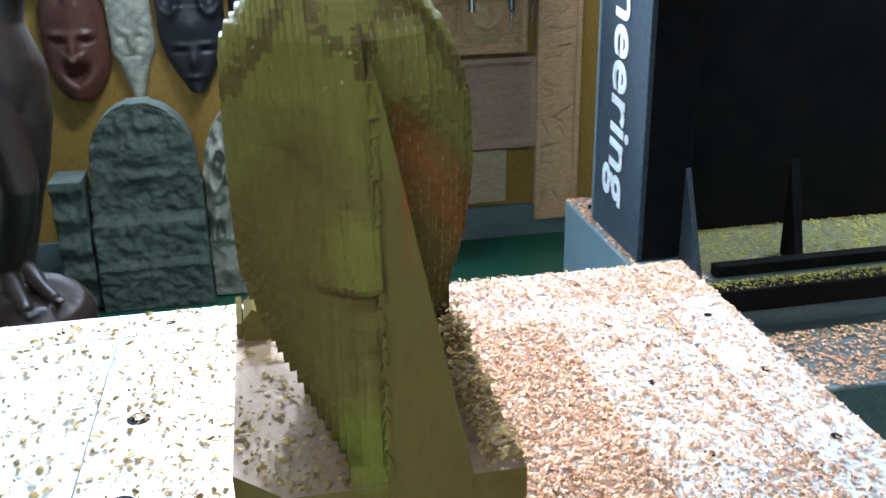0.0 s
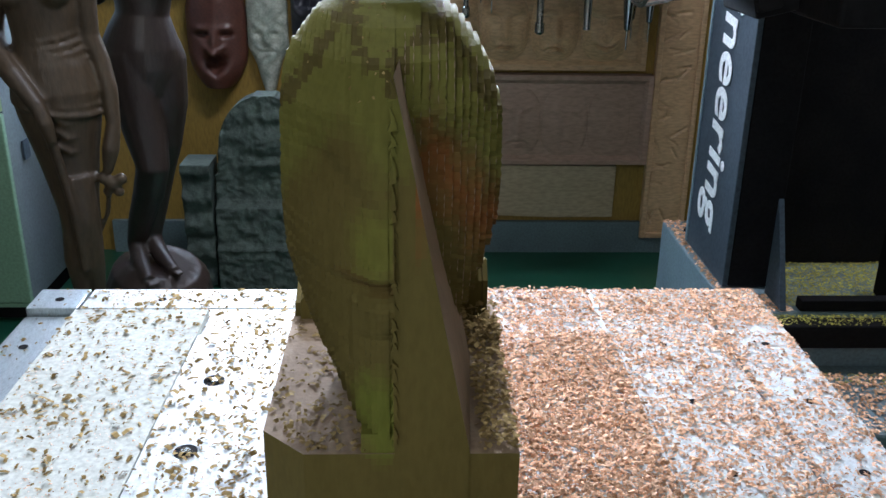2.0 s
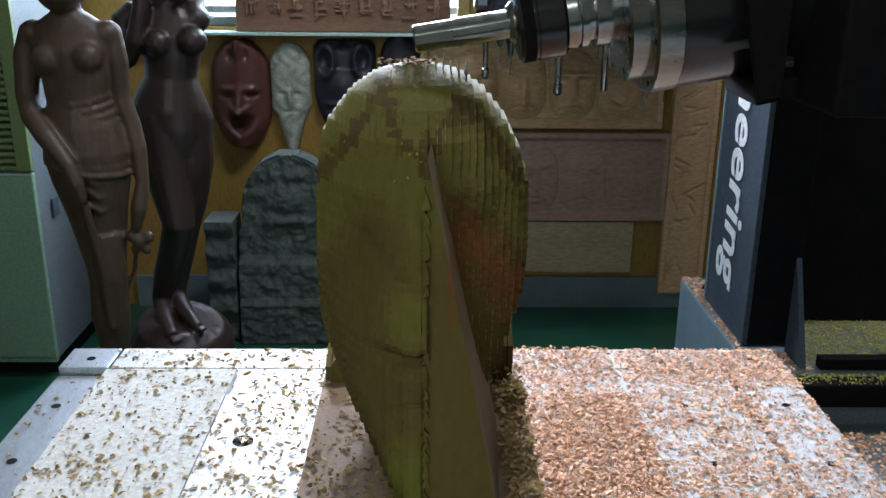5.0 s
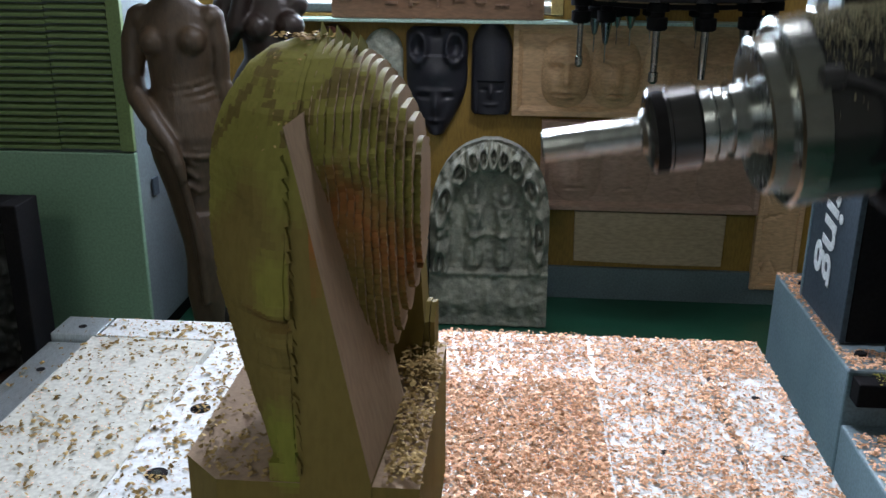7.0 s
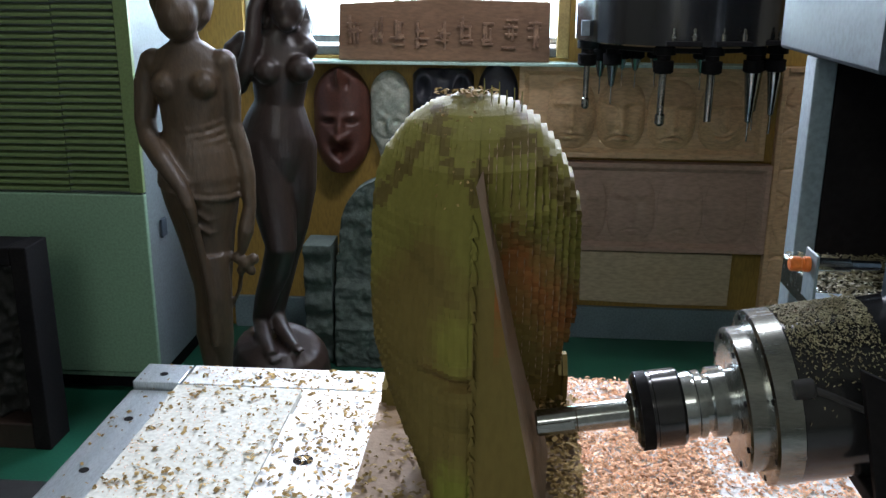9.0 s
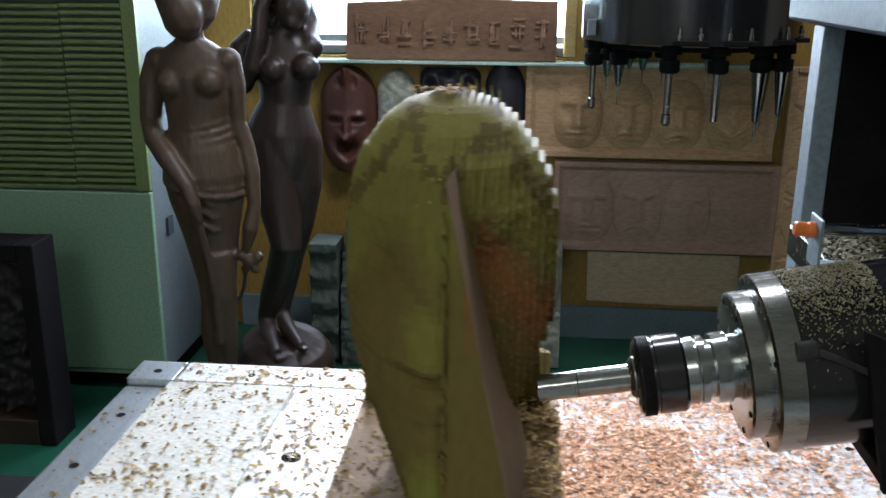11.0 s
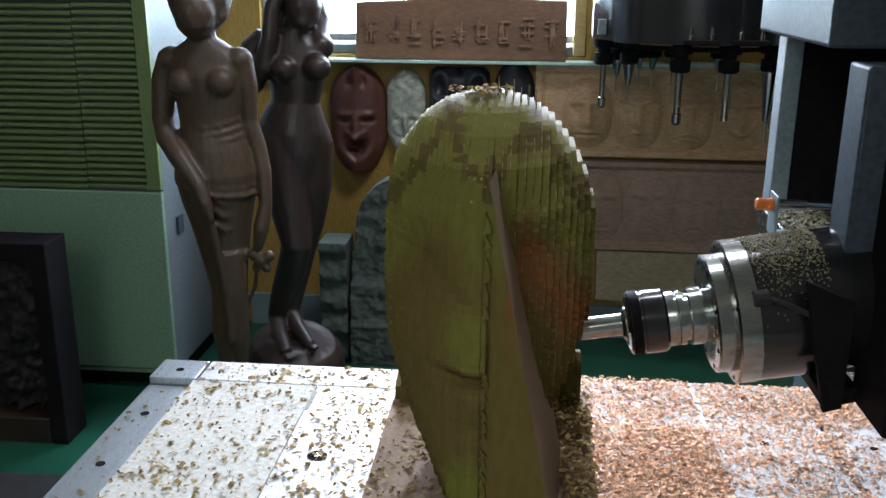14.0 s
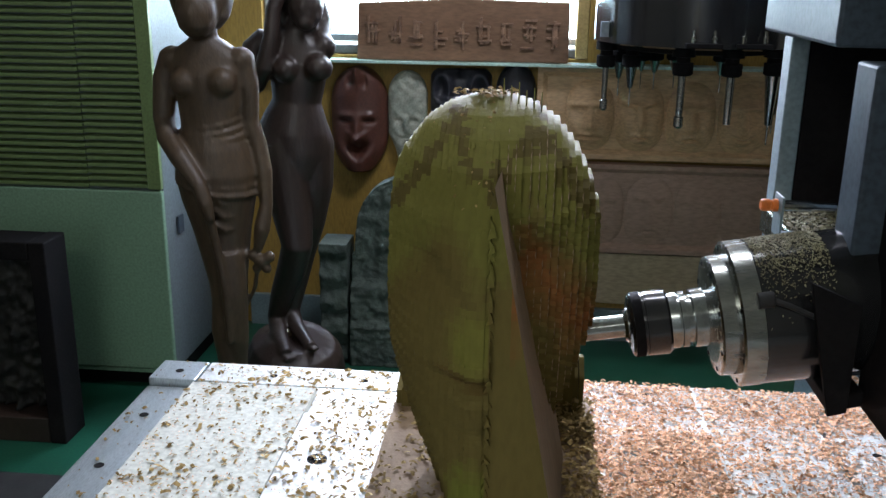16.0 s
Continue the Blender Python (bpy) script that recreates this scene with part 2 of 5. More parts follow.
M = dict(
    floor=mat("green floor paint", (0.016, 0.095, 0.055), (0.012, 0.07, 0.04), 5, 0.35, bump=0.1),
    wall=mat("mustard plywood", (0.34, 0.21, 0.035), (0.27, 0.165, 0.028), 4, 0.65, bump=0.12, stretch=(1, 1, 0.25)),
    plaster=mat("cream plaster", (0.55, 0.52, 0.44), (0.48, 0.46, 0.4), 3, 0.85, bump=0.15),
    baseboard=mat("blue grey skirting", (0.14, 0.19, 0.20), (0.11, 0.15, 0.16), 9, 0.5),
    chips=mat("wood chips", (0.80, 0.53, 0.365), (0.68, 0.41, 0.25), 30, 0.75, bump=0.0, spread=0.45),
    # sawn wood made paler: light from the right is in its colour
    cut=mat("sawn side grain in a lit tone", (0.34, 0.25, 0.17), (0.29, 0.21, 0.14), 9, 0.6, bump=0.1, fine=200, stretch=(1, 1, 0.2), grain=0.25),
    # the same chips in darker olive: their backlit shade is in the colour
    backlit_chips=mat("backlit olive wood chips", (0.36, 0.265, 0.115), (0.28, 0.20, 0.085), 30, 0.7, bump=0.0, spread=0.45),
    sawdust=mat("yellow green sawdust", (0.42, 0.41, 0.085), (0.33, 0.31, 0.065), 30, 0.85, bump=0.0, spread=0.4),
    dust=mat("fine grey green dust", (0.26, 0.25, 0.14), (0.20, 0.18, 0.10), 30, 0.8, bump=0.0, spread=0.4),
    board=mat("white laminate board", (0.74, 0.77, 0.78), (0.64, 0.68, 0.69), 6, 0.3, bump=0.06),
    fibre=mat("matte off-white fibreboard", (0.56, 0.57, 0.52), (0.50, 0.51, 0.46), 6, 0.8, bump=0.08),
    steel=mat("brushed steel", (0.30, 0.31, 0.28), (0.24, 0.25, 0.23), 20, 0.24, 1.0, 0.012, stretch=(1, 8, 8)),
    bright=mat("polished steel", (0.34, 0.36, 0.34), (0.27, 0.29, 0.28), 14, 0.18, 1.0, 0.03),
    alu=mat("milled aluminium", (0.66, 0.71, 0.74), (0.5, 0.56, 0.6), 10, 0.42, 0.95, 0.06, stretch=(6, 1, 1)),
    black=mat("black gloss enamel", (0.008, 0.009, 0.010), (0.014, 0.014, 0.014), 10, 0.18, 0.0, 0.02, coat=0.2),
    matte=mat("black matte metal", (0.008, 0.008, 0.009), (0.013, 0.012, 0.012), 12, 0.7, 0.0, 0.1),
    bluegrey=mat("blue grey machine paint", (0.18, 0.25, 0.28), (0.15, 0.205, 0.235), 5, 0.5, bump=0.08),
    panel=mat("dark slate machine paint", (0.06, 0.078, 0.095), (0.05, 0.065, 0.08), 5, 0.42, bump=0.05),
    letter=mat("white lettering", (0.9, 0.92, 0.92), (0.84, 0.86, 0.86), 30, 0.5, bump=0.0),
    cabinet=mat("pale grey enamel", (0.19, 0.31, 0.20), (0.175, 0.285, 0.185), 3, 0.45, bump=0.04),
    # slats and side frame: darker and more olive than the lower panel
    slat=mat("olive slat enamel", (0.125, 0.185, 0.065), (0.11, 0.165, 0.058), 3, 0.45, bump=0.04),
    white=mat("white paint", (0.125, 0.15, 0.16), (0.11, 0.135, 0.145), 4, 0.5, bump=0.05),
    dark_wood=mat("dark polished wood", (0.034, 0.021, 0.015), (0.020, 0.012, 0.010), 7, 0.42, bump=0.25, stretch=(1, 1, 0.3), coat=0.06),
    brown_wood=mat("brown polished wood", (0.080, 0.052, 0.027), (0.046, 0.029, 0.016), 7, 0.5, bump=0.25, stretch=(1, 1, 0.3)),
    red_wood=mat("reddish mask wood", (0.12, 0.042, 0.026), (0.08, 0.028, 0.018), 9, 0.42, bump=0.2, coat=0.1),
    ebony=mat("ebony wood", (0.014, 0.014, 0.02), (0.02, 0.02, 0.028), 9, 0.5, bump=0.15, coat=0.05),
    pale_mask=mat("pale painted mask", (0.46, 0.46, 0.38), (0.22, 0.25, 0.2), 28, 0.6, bump=0.4),
    tan=mat("tan carved wood", (0.64, 0.43, 0.235), (0.56, 0.365, 0.195), 6, 0.55, bump=0.2, stretch=(0.3, 1, 1)),
    tan_dull=mat("greyed tan wood", (0.45, 0.295, 0.22), (0.38, 0.25, 0.18), 6, 0.6, bump=0.2, stretch=(0.3, 1, 1)),
    ply=mat("light plywood", (0.50, 0.39, 0.25), (0.43, 0.33, 0.20), 5, 0.65, bump=0.12, stretch=(0.3, 1, 1)),
    sign=mat("brown sign wood", (0.24, 0.13, 0.07), (0.18, 0.10, 0.055), 8, 0.6, bump=0.3, stretch=(0.3, 1, 1)),
    sign_relief=mat("worn raised carving", (0.34, 0.20, 0.12), (0.13, 0.07, 0.045), 45, 0.6, bump=0.3),
    stone=mat("weathered grey stone", (0.29, 0.29, 0.225), (0.17, 0.175, 0.14), 14, 0.85, bump=0.6),
    dark_stone=mat("dark green stone", (0.075, 0.10, 0.08), (0.05, 0.066, 0.055), 16, 0.75, bump=0.7),
    frame=mat("yellow pine frame", (0.45, 0.34, 0.12), (0.38, 0.28, 0.1), 6, 0.5, bump=0.1),
    orange=mat("orange plastic", (0.75, 0.20, 0.03), (0.68, 0.17, 0.03), 20, 0.4, bump=0.0),
    bronze=mat("blackened bronze", (0.010, 0.011, 0.008), (0.006, 0.006, 0.005), 12, 0.6, 0.0, 0.3),
    rubber=mat("black rubber", (0.018, 0.018, 0.018), None, 20, 0.7),
    ledge=mat("pale green ledge", (0.50, 0.68, 0.60), (0.44, 0.6, 0.53), 6, 0.2, bump=0.02),
    glass=glass_mat("green edged glass"),
    sky=glow("bright outdoors", (0.95, 1.0, 0.98), 2.6),
)


# ---- shape helpers ----
def part(name, bm, material, parent, label=""):
    me = bpy.data.meshes.new(name)
    bm.to_mesh(me)
    bm.free()
    me.materials.append(material)
    ob = new(name, me)
    if parent is not None:
        ob.parent = parent
    if label:
        ob["label"] = label
    return ob


def thing(name, label, category, group="", kind=""):
    return tagged(new(name), label, category, group, kind)


def box(x0, x1, y0, y1, z0, z1, bevel=0.0, bm=None):
    own = bm is None
    bm = bm or bmesh.new()
    m = Matrix.Translation(((x0 + x1) / 2, (y0 + y1) / 2, (z0 + z1) / 2)) @ Matrix.Diagonal((x1 - x0, y1 - y0, z1 - z0, 1))
    r = bmesh.ops.create_cube(bm, size=1, matrix=m)
    if bevel and own:
        bmesh.ops.bevel(bm, geom=bm.edges[:], offset=bevel, segments=2, affect="EDGES", profile=0.5)
    return bm


def prism(poly, lo, hi, axis="x", bevel=0.0):
    """A flat outline drawn out along an axis; the outline lies in the other two axes, in order."""
    bm = bmesh.new()

    def at(a, b, c):
        return {"x": (c, a, b), "y": (a, c, b), "z": (a, b, c)}[axis]
    f = bm.faces.new([bm.verts.new(at(a, b, lo)) for a, b in poly])
    e = bmesh.ops.extrude_face_region(bm, geom=[f])
    d = {"x": (hi - lo, 0, 0), "y": (0, hi - lo, 0), "z": (0, 0, hi - lo)}[axis]
    bmesh.ops.translate(bm, vec=d, verts=[v for v in e["geom"] if isinstance(v, bmesh.types.BMVert)])
    bmesh.ops.recalc_face_normals(bm, faces=bm.faces[:])
    if bevel:
        bmesh.ops.bevel(bm, geom=bm.edges[:], offset=bevel, segments=2, affect="EDGES", profile=0.5)
    return bm


def lathe(profile, axis="x", centre=(0, 0, 0), seg=40, bm=None):
    """A turned body: (along, radius) pairs round an axis, closed at both ends."""
    bm = bm or bmesh.new()
    rings = []
    for s, r in profile:
        ring = []
        for k in range(seg):
            a = 2 * math.pi * k / seg
            c, d = r * math.cos(a), r * math.sin(a)
            v = (s, c, d) if axis == "x" else (c, s, d) if axis == "y" else (c, d, s)
            ring.append(bm.verts.new(Vector(centre) + Vector(v)))
        rings.append(ring)
    for p, q in zip(rings, rings[1:]):
        for k in range(seg):
            f = bm.faces.new((p[k], p[(k + 1) % seg], q[(k + 1) % seg], q[k]))
            f.smooth = True
    bm.faces.new(rings[0][::-1])
    bm.faces.new(rings[-1])
    for ring in rings:  # turned steps stay crisp
        for k in range(seg):
            e = bm.edges.get((ring[k], ring[(k + 1) % seg]))
            if e:
                e.smooth = False
    bmesh.ops.recalc_face_normals(bm, faces=bm.faces[:])
    return bm


def relief(edge, depth, z0, z1, nu=60, nv=60, back=0.0):
    """A slab seen from -y: edge(v) gives its left and right x at height share v, depth(x, z, s, v) how far its front stands out (s: -1 to 1 across)."""
    bm = bmesh.new()
    front, rear = [], []
    for j in range(nv + 1):
        v = j / nv
        z = z0 + (z1 - z0) * v
        l, r = edge(v)
        fr, re = [], []
        for i in range(nu + 1):
            x = l + (r - l) * i / nu
            fr.append(bm.verts.new((x, -depth(x, z, 2 * i / nu - 1, v), z)))
            re.append(bm.verts.new((x, back, z)) if i in (0, nu) or j in (0, nv) else None)
        front.append(fr)
        rear.append(re)
    for j in range(nv):
        for i in range(nu):
            f = bm.faces.new((front[j][i], front[j][i + 1], front[j + 1][i + 1], front[j + 1][i]))
            f.smooth = True
    loop_f = front[0][:] + [front[j][nu] for j in range(1, nv + 1)] + front[nv][nu - 1::-1] + [front[j][0] for j in range(nv - 1, 0, -1)]
    loop_b = rear[0][:] + [rear[j][nu] for j in range(1, nv + 1)] + rear[nv][nu - 1::-1] + [rear[j][0] for j in range(nv - 1, 0, -1)]
    n = len(loop_f)
    for k in range(n):
        bm.faces.new((loop_f[(k + 1) % n], loop_f[k], loop_b[k], loop_b[(k + 1) % n]))
    bm.faces.new(loop_b[::-1])
    return bm


def bump2(x, z, cx, cz, rx, rz):
    return math.exp(-((x - cx) / rx) ** 2 - ((z - cz) / rz) ** 2)


def tube(bm, points, seg=10):
    """A round limb through (x, y, z, radius) points, with ball-like ends."""
    pts = [Vector(p[:3]) for p in points]
    rings = []
    for k, p in enumerate(points):
        d = (pts[min(k + 1, len(pts) - 1)] - pts[max(k - 1, 0)]).normalized()
        u = d.cross(Vector((0, 1, 0.01))).normalized()
        w = d.cross(u)
        rx, ry = (p[3], p[4]) if len(p) > 4 else (p[3], p[3])
        rings.append([bm.verts.new(pts[k] + u * rx * math.cos(2 * math.pi * a / seg) + w * ry * math.sin(2 * math.pi * a / seg)) for a in range(seg)])
    for p, q in zip(rings, rings[1:]):
        for k in range(seg):
            bm.faces.new((p[k], p[(k + 1) % seg], q[(k + 1) % seg], q[k]))
    bm.faces.new(rings[0][::-1])
    bm.faces.new(rings[-1])
    return bm


def ball(bm, x, y, z, rx, ry, rz):
    bmesh.ops.create_icosphere(bm, subdivisions=2, radius=1, matrix=Matrix.Translation((x, y, z)) @ Matrix.Diagonal((rx, ry, rz, 1)))


# ---- the room ----
def room():
    s = "structure"
    tagged(part("floor", box(-3.2, 3.2, -3.1, 2.4, -0.12, 0.0), M["floor"], None), "green painted workshop floor", "floor", kind=s)
    tagged(part("ceiling", box(-3.2, 3.2, -3.1, 2.4, 2.7, 2.8), M["plaster"], None), "plain cream ceiling", "ceiling", kind=s)
    # the north wall is pieced round the window opening (x -1.02 to 0.06, z 0.97 to 1.75)
    bm = bmesh.new()
    for b in ((-3.2, 3.2, 0.0, 0.97), (-3.2, -1.02, 0.97, 2.7), (0.06, 3.2, 0.97, 2.7), (-1.02, 0.06, 1.75, 2.7)):
        box(b[0], b[1], WALL, WALL + 0.14, b[2], b[3], bm=bm)
    tagged(part("wall_north", bm, M["wall"], None), "mustard brown plywood wall with a window", "wall", kind=s)
    tagged(part("wall_west", box(-3.2, -3.06, -3.1, 2.1, 0, 2.7), M["plaster"], None), "plain cream wall", "wall", kind=s)
    tagged(part("wall_east", box(3.06, 3.2, -3.1, 2.1, 0, 2.7), M["plaster"], None), "plain cream wall", "wall", kind=s)
    tagged(part("wall_south", box(-3.06, 3.06, -3.1, -2.96, 0, 2.7), M["plaster"], None), "plain cream wall", "wall", kind=s)
    tagged(part("baseboard", box(-1.1, 3.0, WALL - 0.022, WALL - 0.001, 0.0, 0.116, 0.002), M["baseboard"], None),
           "blue grey skirting along the wall foot", "baseboard", kind=s)
    w = thing("window_1", "bright overexposed window with a pale frame", "window", kind=s)
    part("frame", box(-1.02, 0.06, WALL + 0.02, WALL + 0.09, 0.972, 1.0, 0.003), M["white"], w)
    part("frame", box(-1.02, 0.06, WALL + 0.03, WALL + 0.08, 1.012, 1.036, 0.003), M["alu"], w)
    part("frame", box(-1.02, 0.06, WALL + 0.03, WALL + 0.08, 1.70, 1.748, 0.003), M["alu"], w)
    part("frame", box(-1.018, -0.98, WALL + 0.028, WALL + 0.082, 1.002, 1.746, 0.003), M["alu"], w)
    part("frame", box(-0.52, -0.49, WALL + 0.028, WALL + 0.082, 1.002, 1.746, 0.003), M["alu"], w)
    part("jamb", box(0.02, 0.058, WALL - 0.012, WALL + 0.1, 0.974, 1.746, 0.003), M["frame"], w, "yellow pine window jamb")
    # the window behind, seen only as its gleam on the turned steel
    v = thing("window_2", "bright rear window with three stacked panes", "window", kind=s)
    for k in range(3):
        part("pane", box(-1.55, -0.45, -2.957, -2.950, 1.22 + 0.27 * k, 1.44 + 0.27 * k), M["sky"], v)
    for k in range(4):
        part("frame", box(-1.60, -0.40, -2.958, -2.935, 1.17 + 0.27 * k, 1.218 + 0.27 * k, 0.003), M["alu"], v)
    p = part("pane", box(-0.98, 0.02, WALL + 0.05, WALL + 0.056, 1.03, 1.70), M["glass"], w)
    p.visible_shadow = False
    tagged(part("backdrop", box(-2.6, 1.6, 3.6, 3.62, 0.2, 3.4), M["sky"], None), "white overcast daylight outside", "backdrop", kind=s)
    tagged(part("window_ledge", box(-1.3, 0.735, WALL - 0.085, WALL - 0.001, 0.951, 0.961, 0.002), M["ledge"], None),
           "thin green edged glass ledge under the window", "ledge")


def face_bumps(x, z, cx, cz, w, h, k=1.0, bend=0.0):
    """Raised features of a plain carved face, w wide and h high, round (cx, cz)."""
    u, v = (x - cx) / w, (z - cz) / h
    d = 0.010 * bump2(u, v, 0, -0.05, 0.10, 0.22) + 0.007 * bump2(u, v, 0, -0.12, 0.14, 0.08)
    for sgn in (-1, 1):
        d += 0.008 * bump2(u, v, sgn * 0.2, 0.17, 0.15, 0.045)
        d -= 0.006 * bump2(u, v, sgn * 0.2, 0.08, 0.12, 0.05)
        d += 0.004 * bump2(u, v, sgn * 0.2, 0.07, 0.07, 0.025)
        d += 0.006 * bump2(u, v, sgn * 0.26, -0.15, 0.13, 0.15)
    m = v + bend * u * u
    d += 0.008 * bump2(u, m, 0, -0.24, 0.17, 0.032) + 0.008 * bump2(u, m, 0, -0.32, 0.14, 0.03) - 0.009 * bump2(u, m, 0, -0.28, 0.19, 0.016)
    return d * k


def wall_panels():
    def framed(x0, x1, z0, z1, rim, faces, m, label, deep=0.018, k=1.0):
        t = thing("relief_panel", label, "relief panel", "panels on the wall")
        part("backboard", box(x0 + 0.002, x1 - 0.002, -deep, -0.001, z0 + 0.002, z1 - 0.002, 0.001), m, t)
        f = deep + 0.014
        low = [(-0.001, 0), (-f, 0), (-f, rim * 0.8), (-deep, rim * 1.5), (-0.001, rim * 1.5)]
        part("rail", prism([(y, z0 + q) for y, q in low], x0, x1, "x", 0.001), m, t)
        part("rail", prism([(y, z1 - q) for y, q in low], x0, x1, "x", 0.001), m, t)
        part("stile", prism([(x0 + q, y * 0.99) for y, q in low], z0 + rim * 0.8, z1 - rim * 0.8, "z", 0.001), m, t)
        part("stile", prism([(x1 - q, y * 0.99) for y, q in low], z0 + rim * 0.8, z1 - rim * 0.8, "z", 0.001), m, t)
        cz, h = (z0 + z1) / 2 - 0.008, (z1 - z0) * 0.39
        for n, (cx, w) in enumerate(faces):
            frown, bend = ((0.0, 0.2), (1.0, 1.4), (-0.2, 1.0), (0.2, -1.2))[n % 4]
            kk = k * (1.0, 0.75, 0.5, 0.35)[n] if k < 1 else k

            def oval(v):
                q = math.sqrt(max(0.004, 1 - abs(2 * v - 1) ** 3.2)) * (0.94 if v > 0.5 else 1.0 - 0.06 * 2 * v)
                return cx - w / 2 * q, cx + w / 2 * q

            def depth(x, z, s_, v):
                r = min(1.0, abs((x - cx) / (w / 2)) ** 2.2 + abs((z - cz) / h) ** 2.4)
                tilt = frown * 0.22 * abs(x - cx)
                return deep + (0.030 * (1 - r) ** 0.7 + 2.2 * face_bumps(x, z - tilt, cx, cz, w, 2 * h, 1.0, bend)) * kk
            part("face", relief(oval, depth, cz - h, cz + h, 46, 62, -deep + 0.002), m, t, "round carved face")
        return t
    a = framed(-0.098, 0.708, 0.650, 0.950, 0.022, [(0.075, 0.165), (0.238, 0.165), (0.402, 0.165), (0.567, 0.165)], M["tan"], "tan carved wooden panel with four round faces")
    b = framed(0.005, 0.738, 0.332, 0.636, 0.02, [(0.125, 0.17), (0.29, 0.165), (0.45, 0.16), (0.60, 0.15)], M["tan_dull"], "dull greyed wooden panel with faint unfinished faces", 0.03, 0.36)
    c = part("plain_board", prism([(0.130, 0.322), (0.134, 0.142), (0.30, 0.138), (0.42, 0.134), (0.640, 0.136), (0.642, 0.32)], -0.02, 0.0, "y", 0.001), M["ply"], None)
    tagged(c, "plain light plywood board leaning on the wall", "board", "panels on the wall")
    rnd = random.Random(4)
    strokes = [(0.80 + rnd.uniform(-0.045, 0.045), 0.86 - 0.115 * (k // 4) + rnd.uniform(-0.04, 0.04), rnd.uniform(-1.2, 1.2), rnd.uniform(0.02, 0.045)) for k in range(28)]

    def carved(x, z, s, v):
        d = 0.022
        for cx, cz, a, l in strokes:
            u, w = (x - cx) * math.cos(a) + (z - cz) * math.sin(a), -(x - cx) * math.sin(a) + (z - cz) * math.cos(a)
            if abs(u) < l and abs(w) < 0.012:
                d -= 0.008 * math.exp(-(w / 0.0035) ** 2) * (1 - abs(u) / l) ** 0.4
        return d
    e = thing("carved_plaque", "tall tan wooden plaque with incised strokes", "plaque", "panels on the wall")
    part("board", relief(lambda v: (0.744, 0.893), carved, 0.062, 0.954, 50, 220), M["tan"], e)
    for q in (0.742, 0.877):
        part("stile", box(q, q + 0.018, -0.034, -0.002, 0.06, 0.956, 0.003), M["tan"], e)
    for q in (0.0605, 0.9375):
        part("rail", box(0.7605, 0.8765, -0.033, -0.003, q, q + 0.018, 0.003), M["tan"], e)
    for ob in (a, b, c, e):
        ob.location.y = WALL - 0.003

    # the sign on the ledge: raised illegible strokes on a brown board
    bm = prism([(-0.690, 0.962), (-0.004, 0.962), (-0.006, 1.150), (-0.35, 1.158), (-0.684, 1.140)], WALL - 0.055, WALL - 0.020, "y", 0.003)
    sg = thing("carved_sign", "weathered brown wooden sign with raised worn strokes", "sign")
    part("board", bm, M["sign"], sg)
    rnd = random.Random(11)
    for k in range(9):
        cx = -0.635 + k * 0.072
        for q in range(7):
            if q % 2:
                x0, z0, hw, hh = cx + rnd.uniform(-0.016, 0.016), 1.05 + rnd.uniform(-0.01, 0.01), 0.0035, rnd.uniform(0.02, 0.045)
            else:
                x0, z0, hw, hh = cx + rnd.uniform(-0.006, 0.006), 1.05 + rnd.uniform(-0.045, 0.045), rnd.uniform(0.010, 0.024), 0.0035
            part("raised_stroke", box(x0 - hw, x0 + hw, WALL - 0.0625 - 0.0004 * q, WALL - 0.054, z0 - hh, z0 + hh, 0.001), M["sign_relief"], sg)


